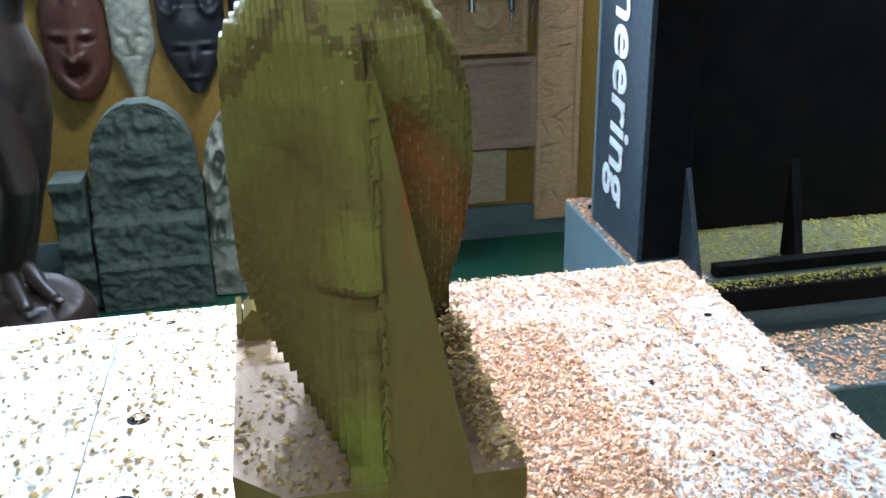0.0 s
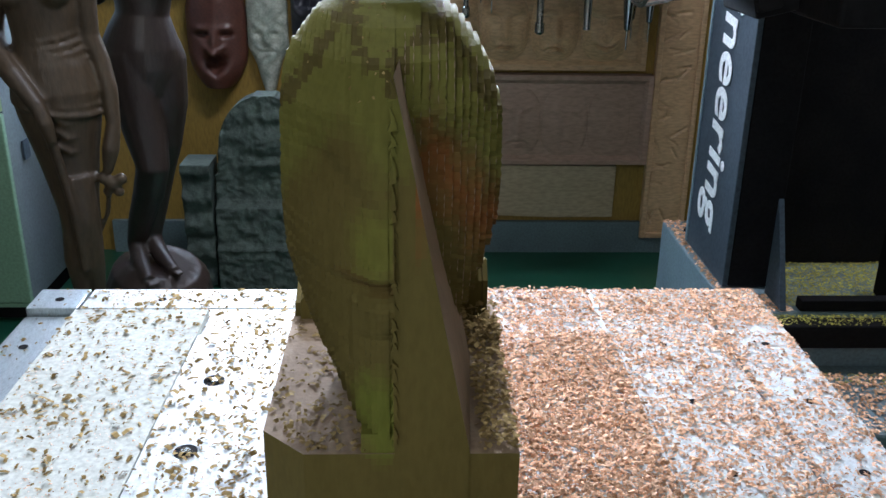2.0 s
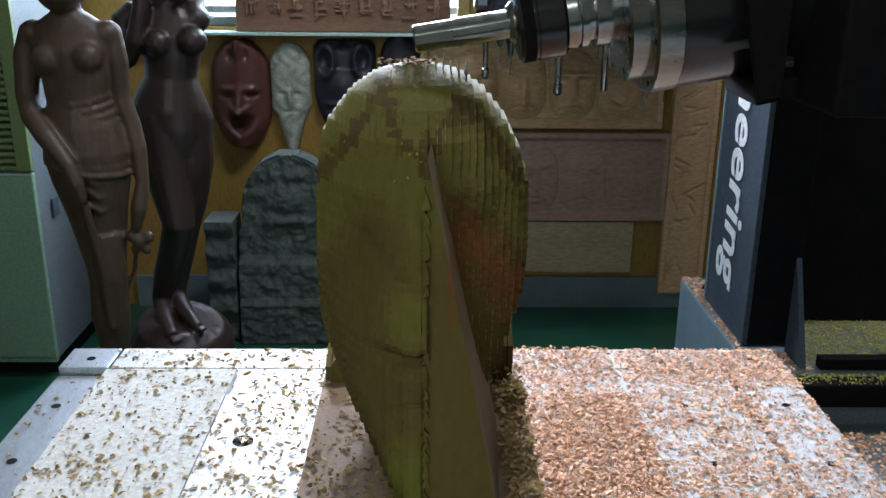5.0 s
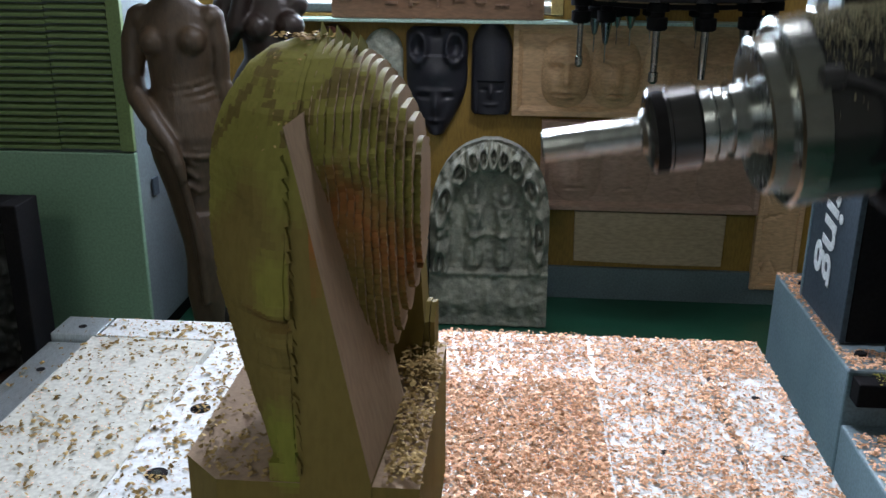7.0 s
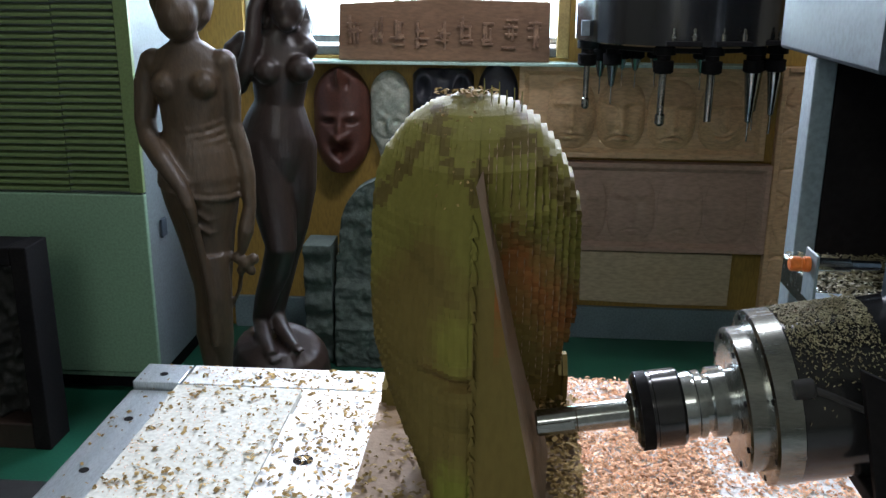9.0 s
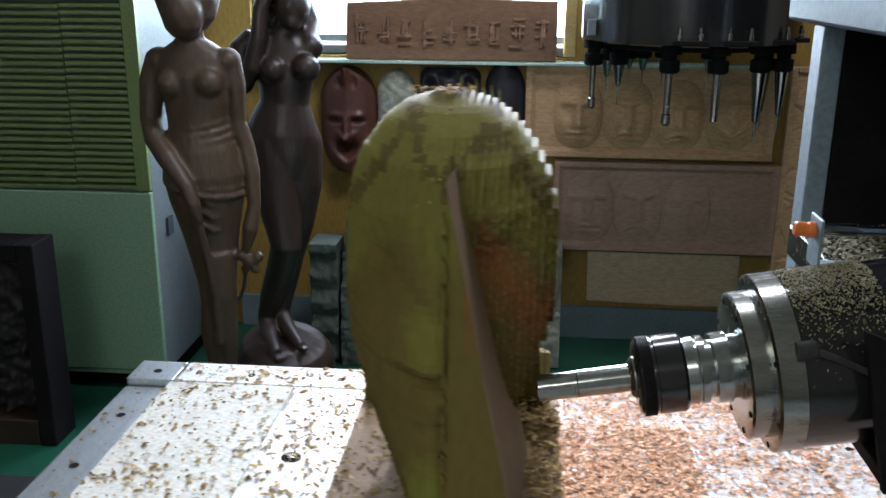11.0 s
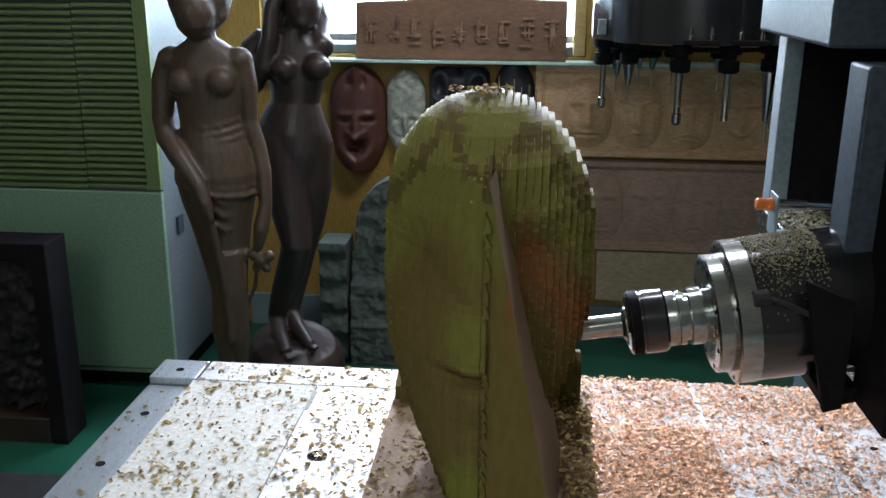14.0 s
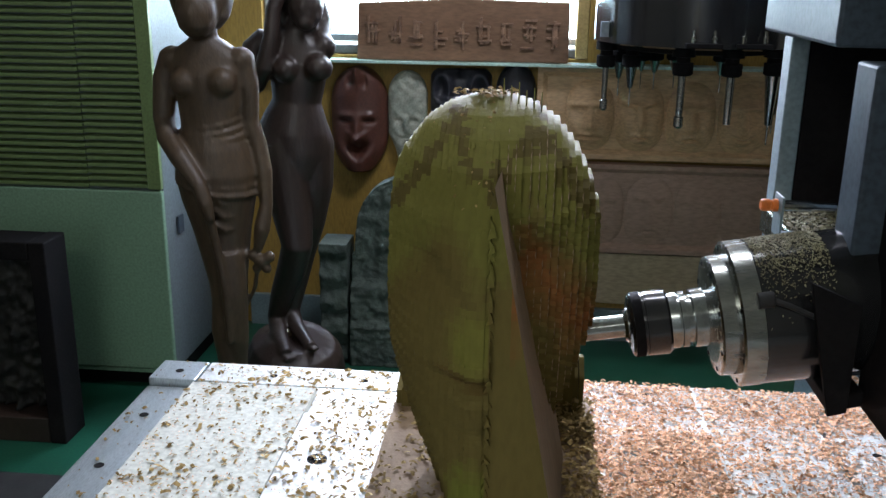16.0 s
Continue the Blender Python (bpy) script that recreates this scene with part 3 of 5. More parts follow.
def masks():
    def oval(x0, x1, top, low, pinch=1.0):
        c, h = (x0 + x1) / 2, (x1 - x0) / 2

        def edge(v):
            if v > 1 - top:
                w = math.sqrt(max(0.003, 1 - ((v - 1 + top) / top) ** 2))
            elif v < low:
                w = max(0.06, 1 - ((low - v) / low) ** 2 * pinch) ** (0.6)
            else:
                w = 1.0
            return c - h * w, c + h * w
        return edge

    def add(bm, m, label):
        ob = part("wall_mask", bm, m, None)
        ob.location.y = WALL - 0.004
        tagged(ob, label, "mask", "masks on the wall")
        return ob

    def red(x, z, s, v):
        u, w = (x + 0.691) / 0.094, (z - 0.588) / 0.348
        d = 0.012 + 0.055 * math.sqrt(max(0, 1 - s * s)) + 0.02 * bump2(u, w, 0, 0.42, 0.16, 0.13)
        d += 0.012 * bump2(u, w, 0, 0.21, 0.42, 0.12) + 0.012 * bump2(u, w, 0, 0.22, 0.46, 0.14) - 0.066 * bump2(u, w - 0.12 * abs(u), 0, 0.20, 0.34, 0.066) + 0.014 * bump2(u, w - 0.16 * abs(u), 0, 0.325, 0.30, 0.03)
        for g in (-1, 1):
            d -= 0.016 * bump2(u, w, g * 0.40, 0.49, 0.20, 0.022) - 0.010 * bump2(u, w, g * 0.40, 0.55, 0.24, 0.03)
        d += 0.020 * bump2(u, w, 0, 0.95, 0.09, 0.11) - 0.012 * bump2(u, w, 0.28, 0.86, 0.10, 0.05) - 0.012 * bump2(u, w, -0.28, 0.86, 0.10, 0.05)
        return d
    add(relief(oval(-0.787, -0.595, 0.34, 0.36, 0.72), red, 0.588, 0.936, 64, 100), M["red_wood"], "reddish brown carved wooden mask with an open mouth")

    def pale_edge(v):
        c = -0.528
        w = 0.012 + 0.03 * v / 0.30 if v < 0.30 else 0.042 + 0.024 * min(1, (v - 0.30) / 0.14) if v < 0.78 else 0.066 * math.sqrt(max(0.01, 1 - ((v - 0.78) / 0.22) ** 2))
        return c - w, c + w

    def pale(x, z, s, v):
        u, w = (x + 0.528) / 0.066, v
        d = 0.010 + 0.035 * math.sqrt(max(0, 1 - s * s)) + 0.016 * bump2(u, w, 0, 0.52, 0.14, 0.07)
        for g in (-1, 1):
            d -= 0.008 * bump2(u, w, g * 0.4, 0.55, 0.24, 0.022)
        d += 0.006 * math.sin(u * 9 + math.sin(w * 30)) * math.sin(w * 42) * (0.4 if 0.3 < v else 0.15)
        return d - 0.006 * bump2(u, w, 0, 0.40, 0.3, 0.012)
    add(relief(pale_edge, pale, 0.556, 0.925, 48, 110), M["pale_mask"], "pale grey patterned mask with a long pointed beard")

    def horned_edge(v):
        c, h = -0.349, 0.101
        w = 0.25 + 0.75 * math.sin(min(1, v / 0.55) * math.pi / 2) if v < 0.55 else 1.0
        if v > 0.93:
            w *= 1 - ((v - 0.93) / 0.07) ** 2 * 0.22
        return c - h * w, c + h * w

    def horned(x, z, s, v):
        u, w = (x + 0.349) / 0.101, v
        d = 0.012 + 0.045 * math.sqrt(max(0, 1 - s * s)) * (1 if v < 0.75 else 0.7)
        for g in (-1, 1):
            r = math.hypot((u - g * 0.62) / 0.34, (w - 0.82) / 0.17)
            d += 0.018 * math.exp(-((r - 0.8) / 0.32) ** 2) - 0.008 * math.exp(-(r / 0.35) ** 2)
            d -= 0.008 * bump2(u, w, g * 0.38, 0.36, 0.2, 0.02) - 0.007 * bump2(u, w, g * 0.38, 0.42, 0.26, 0.025)
        d -= 0.03 * bump2(u, w, 0, 1.0, 0.16, 0.06)
        return max(0.004, d + 0.016 * bump2(u, w, 0, 0.28, 0.14, 0.10) + 0.008 * bump2(u, w, 0, 0.14, 0.26, 0.022) + 0.012 * bump2(u, w, 0, 0.58, 0.5, 0.10))
    add(relief(horned_edge, horned, 0.584, 0.934, 64, 100), M["ebony"], "black ebony mask with curled horns")

    def long_face(x, z, s, v):
        u, w = (x + 0.168) / 0.066, v
        d = 0.010 + 0.036 * math.sqrt(max(0, 1 - s * s)) - (0.010 if v < 0.36 and abs(u) < 0.72 else 0)
        return d + 0.012 * bump2(u, w, 0, 0.24, 0.16, 0.07) + 0.007 * bump2(u, w, 0, 0.11, 0.28, 0.02) - 0.006 * bump2(u, w, 0.35, 0.27, 0.2, 0.015) - 0.006 * bump2(u, w, -0.35, 0.27, 0.2, 0.015)
    add(relief(oval(-0.234, -0.102, 0.30, 0.06, 0.2), long_face, 0.652, 0.957, 44, 90), M["ebony"], "narrow black ebony mask with long straight hair")


def stones():
    def arch(v):
        w = 0.192 if v < 0.52 else 0.192 * max(0.02, 1 - ((v - 0.52) / 0.48) ** 2.6) ** 0.5
        return -0.157 - w, -0.157 + w

    def stele(x, z, s, v):
        u = (x + 0.157) / 0.192
        r = math.hypot(u, max(0, (v - 0.52) / 0.48))
        d = 0.06
        if v > 0.30:
            if r > 0.68:
                a = math.atan2(v - 0.5, u)
                q = math.hypot(((a * 4.3 / math.pi * 2 + 0.5) % 1.0 - 0.5) / 0.5, (r - 0.82) / 0.13)
                d += 0.020 * math.exp(-((q - 0.75) / 0.25) ** 2) + 0.016 * math.exp(-(q / 0.3) ** 2) - 0.012 * math.exp(-((q - 0.42) / 0.12) ** 2) - (0.010 if r > 0.97 else 0)
                d += 0.005 * math.sin(a * 41 + 9 * r)
            else:
                d -= 0.010
            d += 0.016 * bump2(u, v, 0, 0.86, 0.22, 0.06)
        elif v > 0.285:
            d += 0.008
        else:
            d += 0.004
            for cx in (-0.75, -0.4, 0, 0.4, 0.75):
                d += 0.014 * bump2(u, v, cx, 0.14, 0.13, 0.055) + 0.010 * bump2(u, v, cx, 0.21, 0.07, 0.03)
        for g in (-1, 1):
            cx = g * 0.25
            halo = math.hypot((u - cx) / 0.24, (v - 0.715) / 0.105)
            d += 0.006 / (1 + math.exp((halo - 0.95) * 30))
            d += 0.020 * bump2(u, v, cx, 0.70, 0.07, 0.035) + 0.014 * bump2(u, v, cx, 0.745, 0.045, 0.018) - 0.003 * bump2(u, v, cx, 0.70, 0.012, 0.03)
            if 0.33 < v < 0.66:
                wide = 0.085 + 0.075 * bump2(v, 0, 0.62, 0, 0.035, 1) + 0.085 * bump2(v, 0, 0.40, 0, 0.075, 1)
                d += 0.020 * max(0.0, 1 - ((u - cx) / wide) ** 2) ** 0.5
            for q in (-1, 1):  # arms bent to the chest, and the lower forearms
                d += 0.012 * bump2(u, v, cx + q * 0.125, 0.56, 0.035, 0.055)
            d += 0.014 * bump2(u - 0.4 * (v - 0.56) * -g, v, cx * 0.72, 0.585, 0.03, 0.055) + 0.012 * bump2(u, v, cx * 0.8, 0.50, 0.16, 0.013)
            d -= 0.008 * bump2(u, v, cx, 0.40, 0.018, 0.05)
            for hh, ww in ((0.44, 0.085), (0.60, 0.055)):
                d += 0.012 * bump2(u, v, g * 0.62, hh, 0.06, ww) + 0.012 * bump2(u, v, g * 0.84, hh - 0.04, 0.05, ww)
        return 0.06 + 1.7 * (d - 0.06) + 0.005 * noise.noise(Vector((x * 60, z * 60, 0)))
    a = part("stone_stele", relief(arch, stele, 0.0, 0.612, 90, 140, 0.02), M["stone"], None)
    tagged(a, "grey weathered stone stele with two carved seated figures", "stone stele", "carved stones by the wall")
    a.matrix_world = pose(0, 1.865, 0.0, -3)

    def throne_edge(v):
        if v < 0.60:
            return -0.672, -0.352
        t = (v - 0.60) / 0.40
        w = 0.150 * math.sqrt(max(0.05, 1 - t ** 3)) if v > 0.66 else 0.152
        return -0.51 - w, -0.51 + w

    def throne(x, z, s, v):
        d = 0.05 + (0.035 if v < 0.44 else 0) + (0.02 if v < 0.22 else 0)
        d += 0.010 * noise.noise(Vector((x * 34, z * 34, 1.0))) + 0.006 * noise.noise(Vector((x * 90, z * 90, 3.0)))
        for k in range(3):
            d += 0.016 * bump2(x, z, -0.555 + 0.045 * k, 0.55, 0.015, 0.016)
        d += 0.026 * bump2(x, z, -0.51, 0.47, 0.055, 0.05) + 0.018 * bump2(x, z, -0.51, 0.40, 0.08, 0.016)
        return d + (0.008 if abs(v - 0.45) < 0.012 or abs(v - 0.23) < 0.012 else 0)
    b = part("stone_carving", relief(throne_edge, throne, 0.0, 0.613, 60, 110, 0.03), M["dark_stone"], None)
    tagged(b, "dark green carved stone with a rounded top", "stone carving", "carved stones by the wall")
    b.location.y = 1.86

    def block(x, z, s, v):
        return 0.06 + 0.008 * math.sin(v * 28) + 0.010 * noise.noise(Vector((x * 40, z * 40, 7.0)))
    c = part("stone_carving", relief(lambda v: (-0.772, -0.682), block, 0.0, 0.405, 24, 80, 0.06), M["dark_stone"], None)
    tagged(c, "small dark carved stone pillar", "stone carving", "carved stones by the wall")
    c.location.y = 1.84


def solid(name, bm, m, label, category, voxel=0.0065, group=""):
    bmesh.ops.recalc_face_normals(bm, faces=bm.faces[:])
    ob = tagged(part(name, bm, m, None), label, category, group)
    r = ob.modifiers.new("merge", "REMESH")
    r.mode, r.voxel_size, r.use_smooth_shade = "VOXEL", voxel, True
    q = ob.modifiers.new("soften", "SMOOTH")
    q.factor, q.iterations = 0.5, 4
    return ob


def statues():
    bm = bmesh.new()
    y = 1.2
    tube(bm, [(-0.875, y, 0.0, 0.050, 0.05), (-0.876, y, 0.15, 0.034, 0.04), (-0.876, y, 0.25, 0.034, 0.04), (-0.876, y, 0.335, 0.047, 0.048), (-0.871, y, 0.42, 0.046, 0.05), (-0.872, y, 0.473, 0.048, 0.054),
              (-0.879, y, 0.606, 0.072, 0.066), (-0.884, y, 0.69, 0.093, 0.078), (-0.886, y, 0.755, 0.104, 0.084), (-0.889, y, 0.815, 0.092, 0.076), (-0.893, y, 0.872, 0.073, 0.062),
              (-0.889, y, 0.935, 0.083, 0.066), (-0.892, y, 0.995, 0.092, 0.068), (-0.895, y, 1.035, 0.094, 0.052), (-0.895, y, 1.056, 0.074, 0.046), (-0.895, y, 1.078, 0.040, 0.04)], 24)
    tube(bm, [(-0.858, y - 0.03, 0.56, 0.040), (-0.850, y - 0.035, 0.45, 0.036), (-0.852, y - 0.02, 0.33, 0.032), (-0.858, y, 0.22, 0.022)], 14)
    for x in (-0.978, -0.810):
        ball(bm, x, y, 1.030, 0.033, 0.036, 0.033)
    for k in range(10):  # folds of the wrapped cloth, slanting towards the gathered hip
        wide = 0.074 + 0.0032 * k
        row = [(-0.891 + 0.0004 * k + wide * math.sin(a), y - (0.061 + 0.0024 * k) * math.cos(a), 0.885 - 0.0175 * k - 0.012 * math.cos(a) + (0.010 - 0.003 * k) * math.sin(a), 0.0052 + 0.002 * math.sin(a)) for a in (-1.4, -0.95, -0.5, 0.0, 0.5, 0.95, 1.4)]
        tube(bm, row, 8)
    for k in range(3):  # looser swags below the hip
        tube(bm, [(-0.874, y - 0.080 + 0.003 * k, 0.712 - 0.034 * k, 0.004), (-0.850, y - 0.072 + 0.003 * k, 0.690 - 0.034 * k, 0.005), (-0.826 - 0.004 * k, y - 0.056 + 0.003 * k, 0.694 - 0.034 * k, 0.005), (-0.808 - 0.006 * k, y - 0.030, 0.712 - 0.034 * k, 0.004)], 6)
    tube(bm, [(-0.880, y - 0.100, 0.68, 0.013), (-0.868, y - 0.082, 0.58, 0.012), (-0.856, y - 0.072, 0.47, 0.011), (-0.858, y - 0.055, 0.32, 0.009)], 8)
    ball(bm, -0.938, y - 0.046, 0.978, 0.036, 0.032, 0.036)
    ball(bm, -0.846, y - 0.046, 0.982, 0.036, 0.032, 0.036)
    tube(bm, [(-0.974, y, 1.055, 0.008), (-0.983, y, 1.040, 0.027), (-1.002, y, 0.98, 0.030), (-1.008, y - 0.01, 0.89, 0.027), (-0.990, y - 0.04, 0.845, 0.026), (-0.950, y - 0.075, 0.806, 0.025), (-0.896, y - 0.102, 0.742, 0.019), (-0.880, y - 0.108, 0.70, 0.018), (-0.872, y - 0.104, 0.655, 0.011)], 12)
    tube(bm, [(-0.814, y, 1.055, 0.008), (-0.805, y, 1.038, 0.027), (-0.796, y, 0.97, 0.027), (-0.800, y + 0.01, 0.885, 0.024), (-0.780, y + 0.01, 0.82, 0.023), (-0.766, y, 0.76, 0.021), (-0.761, y - 0.01, 0.68, 0.017), (-0.772, y - 0.02, 0.62, 0.021), (-0.785, y - 0.02, 0.565, 0.012)], 12)
    for dx, dz, r in ((0.0, 0.0, 0.020), (0.022, 0.012, 0.016), (-0.020, 0.014, 0.016), (0.014, -0.020, 0.014), (-0.012, -0.020, 0.013)):  # the flower it holds
        ball(bm, -0.778 + dx, y - 0.02, 0.535 + dz, r, r * 0.8, r)
    tube(bm, [(-0.786, y - 0.015, 0.54, 0.008), (-0.800, y - 0.01, 0.46, 0.007), (-0.83, y, 0.40, 0.006)], 6)
    tube(bm, [(-0.895, y, 1.05, 0.036), (-0.897, y - 0.01, 1.10, 0.033)], 12)
    ball(bm, -0.898, y - 0.040, 1.140, 0.050, 0.056, 0.064)
    ball(bm, -0.894, y - 0.050, 1.112, 0.026, 0.028, 0.026)
    ball(bm, -0.903, y + 0.012, 1.168, 0.076, 0.074, 0.082)
    ball(bm, -0.898, y - 0.084, 1.138, 0.007, 0.011, 0.018)
    box(-0.97, -0.80, y - 0.09, y + 0.09, 0.0, 0.05, bm=bm)
    solid("wooden_statue", bm, M["brown_wood"], "brown polished wooden statue of a draped standing figure", "statue", 0.0048, "wooden statues")

    bm = bmesh.new()
    y = 1.5
    tube(bm, [(-0.765, y, 0.69, 0.080, 0.07), (-0.766, y, 0.755, 0.100, 0.08), (-0.767, y, 0.810, 0.104, 0.08), (-0.760, y, 0.855, 0.086, 0.07), (-0.755, y, 0.895, 0.067, 0.06), (-0.750, y, 0.95, 0.075, 0.066),
              (-0.747, y, 1.00, 0.086, 0.068), (-0.752, y, 1.042, 0.088, 0.052), (-0.751, y, 1.064, 0.070, 0.046), (-0.748, y, 1.086, 0.040, 0.04)], 24)
    for x in (-0.832, -0.680):
        ball(bm, x, y, 1.042, 0.038, 0.038, 0.036)
    ball(bm, -0.768, y - 0.056, 0.985, 0.038, 0.036, 0.038)
    ball(bm, -0.682, y - 0.046, 0.990, 0.040, 0.038, 0.038)
    tube(bm, [(-0.800, y - 0.005, 0.860, 0.020), (-0.797, y - 0.01, 0.825, 0.058), (-0.795, y - 0.01, 0.790, 0.072), (-0.784, y - 0.025, 0.68, 0.068), (-0.762, y - 0.055, 0.575, 0.055), (-0.748, y - 0.078, 0.505, 0.044), (-0.775, y - 0.045, 0.425, 0.042), (-0.812, y - 0.020, 0.34, 0.034),
              (-0.836, y - 0.01, 0.262, 0.026), (-0.816, y - 0.06, 0.222, 0.026), (-0.778, y - 0.125, 0.196, 0.018)], 16)
    tube(bm, [(-0.728, y + 0.01, 0.855, 0.020), (-0.724, y + 0.01, 0.82, 0.054), (-0.722, y + 0.01, 0.780, 0.066), (-0.722, y + 0.01, 0.66, 0.060), (-0.735, y + 0.01, 0.55, 0.047), (-0.763, y + 0.03, 0.46, 0.042), (-0.785, y + 0.03, 0.36, 0.036), (-0.798, y + 0.02, 0.272, 0.026),
              (-0.770, y - 0.02, 0.232, 0.024), (-0.716, y - 0.085, 0.206, 0.016)], 16)
    for x0, y0, x1, y1, z in ((-0.786, -0.118, -0.770, -0.142, 0.190), (-0.772, -0.110, -0.757, -0.132, 0.190), (-0.722, -0.078, -0.702, -0.098, 0.204), (-0.712, -0.068, -0.694, -0.086, 0.204)):  # toes
        tube(bm, [(x0, y + y0, z, 0.009), (x1, y + y1, z - 0.004, 0.007)], 6)
    tube(bm, [(-0.810, y, 1.070, 0.010), (-0.838, y, 1.060, 0.032), (-0.866, y - 0.01, 1.035, 0.034), (-0.866, y - 0.03, 0.985, 0.031), (-0.848, y - 0.05, 0.945, 0.029), (-0.824, y - 0.06, 0.99, 0.027), (-0.802, y - 0.06, 1.07, 0.023), (-0.797, y - 0.05, 1.14, 0.021), (-0.780, y - 0.03, 1.19, 0.020)], 12)
    tube(bm, [(-0.690, y, 1.050, 0.032), (-0.690, y + 0.05, 1.10, 0.028), (-0.715, y + 0.06, 1.18, 0.024), (-0.745, y + 0.03, 1.23, 0.020)], 12)
    tube(bm, [(-0.750, y, 1.065, 0.034), (-0.735, y - 0.01, 1.11, 0.031)], 12)
    ball(bm, -0.716, y - 0.026, 1.146, 0.048, 0.056, 0.062)
    ball(bm, -0.712, y - 0.054, 1.108, 0.024, 0.026, 0.024)
    ball(bm, -0.735, y + 0.018, 1.190, 0.064, 0.066, 0.060)
    ball(bm, -0.790, y + 0.012, 1.130, 0.026, 0.04, 0.05)
    tube(bm, [(-0.785, y, -0.0, 0.15, 0.15), (-0.788, y, 0.08, 0.152, 0.155), (-0.786, y - 0.01, 0.15, 0.143, 0.15), (-0.782, y - 0.02, 0.188, 0.122, 0.13), (-0.778, y - 0.02, 0.204, 0.085, 0.10)], 20)
    solid("wooden_statue", bm, M["dark_wood"], "dark polished wooden statue of a standing figure on a rock", "statue", 0.0050, "wooden statues")


def cabinet():
    c = thing("air_conditioner", "tall pale grey cabinet with a louvred upper front", "air conditioner")
    x0, x1, y0, y1 = -2.35, -1.16, 1.50, 2.02
    part("body", box(x0, x1 - 0.002, y0 + 0.02, y1, 0.06, 1.95, 0.004), M["white"], c)
    part("plinth", box(x0 + 0.01, x1 - 0.02, y0 + 0.05, y1 - 0.01, 0.0, 0.06), M["matte"], c)
    part("lower_panel", box(x0, x1, y0, y0 + 0.022, 0.07, 0.624, 0.004), M["cabinet"], c)
    part("kick_panel", box(x0 + 0.002, x1 - 0.002, y0 + 0.004, y0 + 0.022, 0.055, 0.068, 0.001), M["cabinet"], c)
    part("grille_backing", box(x0, x1 - 0.02, y0 + 0.028, y0 + 0.03, 0.63, 1.92), M["matte"], c)
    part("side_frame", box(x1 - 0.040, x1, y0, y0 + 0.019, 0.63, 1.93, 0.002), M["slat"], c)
    z = 0.632
    while z < 1.45:
        for a, b in ((x0 + 0.02, -1.78), (-1.776, -1.376), (-1.372, x1 - 0.041)):
            bm = bmesh.new()
            s = z + (0.003 if a > -1.375 else 0.0)
            v = [(y0 + 0.001, s), (y0 + 0.001, s + 0.0085), (y0 + 0.026, s + 0.0150), (y0 + 0.026, s + 0.0130)]
            lo = [bm.verts.new((a, p, q)) for p, q in v]
            hi = [bm.verts.new((b, p, q)) for p, q in v]
            for k in range(4):
                bm.faces.new((lo[k], lo[(k + 1) % 4], hi[(k + 1) % 4], hi[k]))
            bm.faces.new(lo[::-1])
            bm.faces.new(hi)
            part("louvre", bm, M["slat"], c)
        z += 0.0194
    part("switch_plate", box(x1 - 0.001, x1 + 0.006, 1.60, 1.64, 0.47, 0.525, 0.002), M["panel"], c, "dark blue square sticker")

    b = thing("framed_relief", "black boxed frame with a dark carved relief", "framed relief")
    X0, X1, Y0, Y1, Z1 = -2.10, -1.33, 1.145, 1.255, 0.568
    part("frame_side", box(X1 - 0.045, X1, Y0, Y1, 0.0, Z1, 0.004), M["matte"], b)
    part("frame_side", box(X0, X0 + 0.045, Y0, Y1, 0.0, Z1, 0.004), M["matte"], b)
    part("frame_rail", box(X0 + 0.046, X1 - 0.046, Y0 + 0.001, Y1 - 0.001, 0.0, 0.075, 0.004), M["dark_wood"], b, "dark brown lower rail")
    part("frame_rail", box(X0 + 0.046, X1 - 0.046, Y0 + 0.001, Y1 - 0.001, Z1 - 0.05, Z1 - 0.001, 0.004), M["matte"], b)

    def field(x, z, s, v):
        d = 0.02 + 0.05 * max(0, noise.noise(Vector((x * 26, z * 26, 2.0)))) ** 0.8 * (1.2 - v)
        return d + 0.02 * max(0, noise.noise(Vector((x * 60, z * 60, 5.0))))
    r = part("carving", relief(lambda v: (X0 + 0.046, X1 - 0.046), field, 0.076, Z1 - 0.051, 90, 60), M["bronze"], b, "blackened leafy carved relief")
    r.location.y = Y1 - 0.015


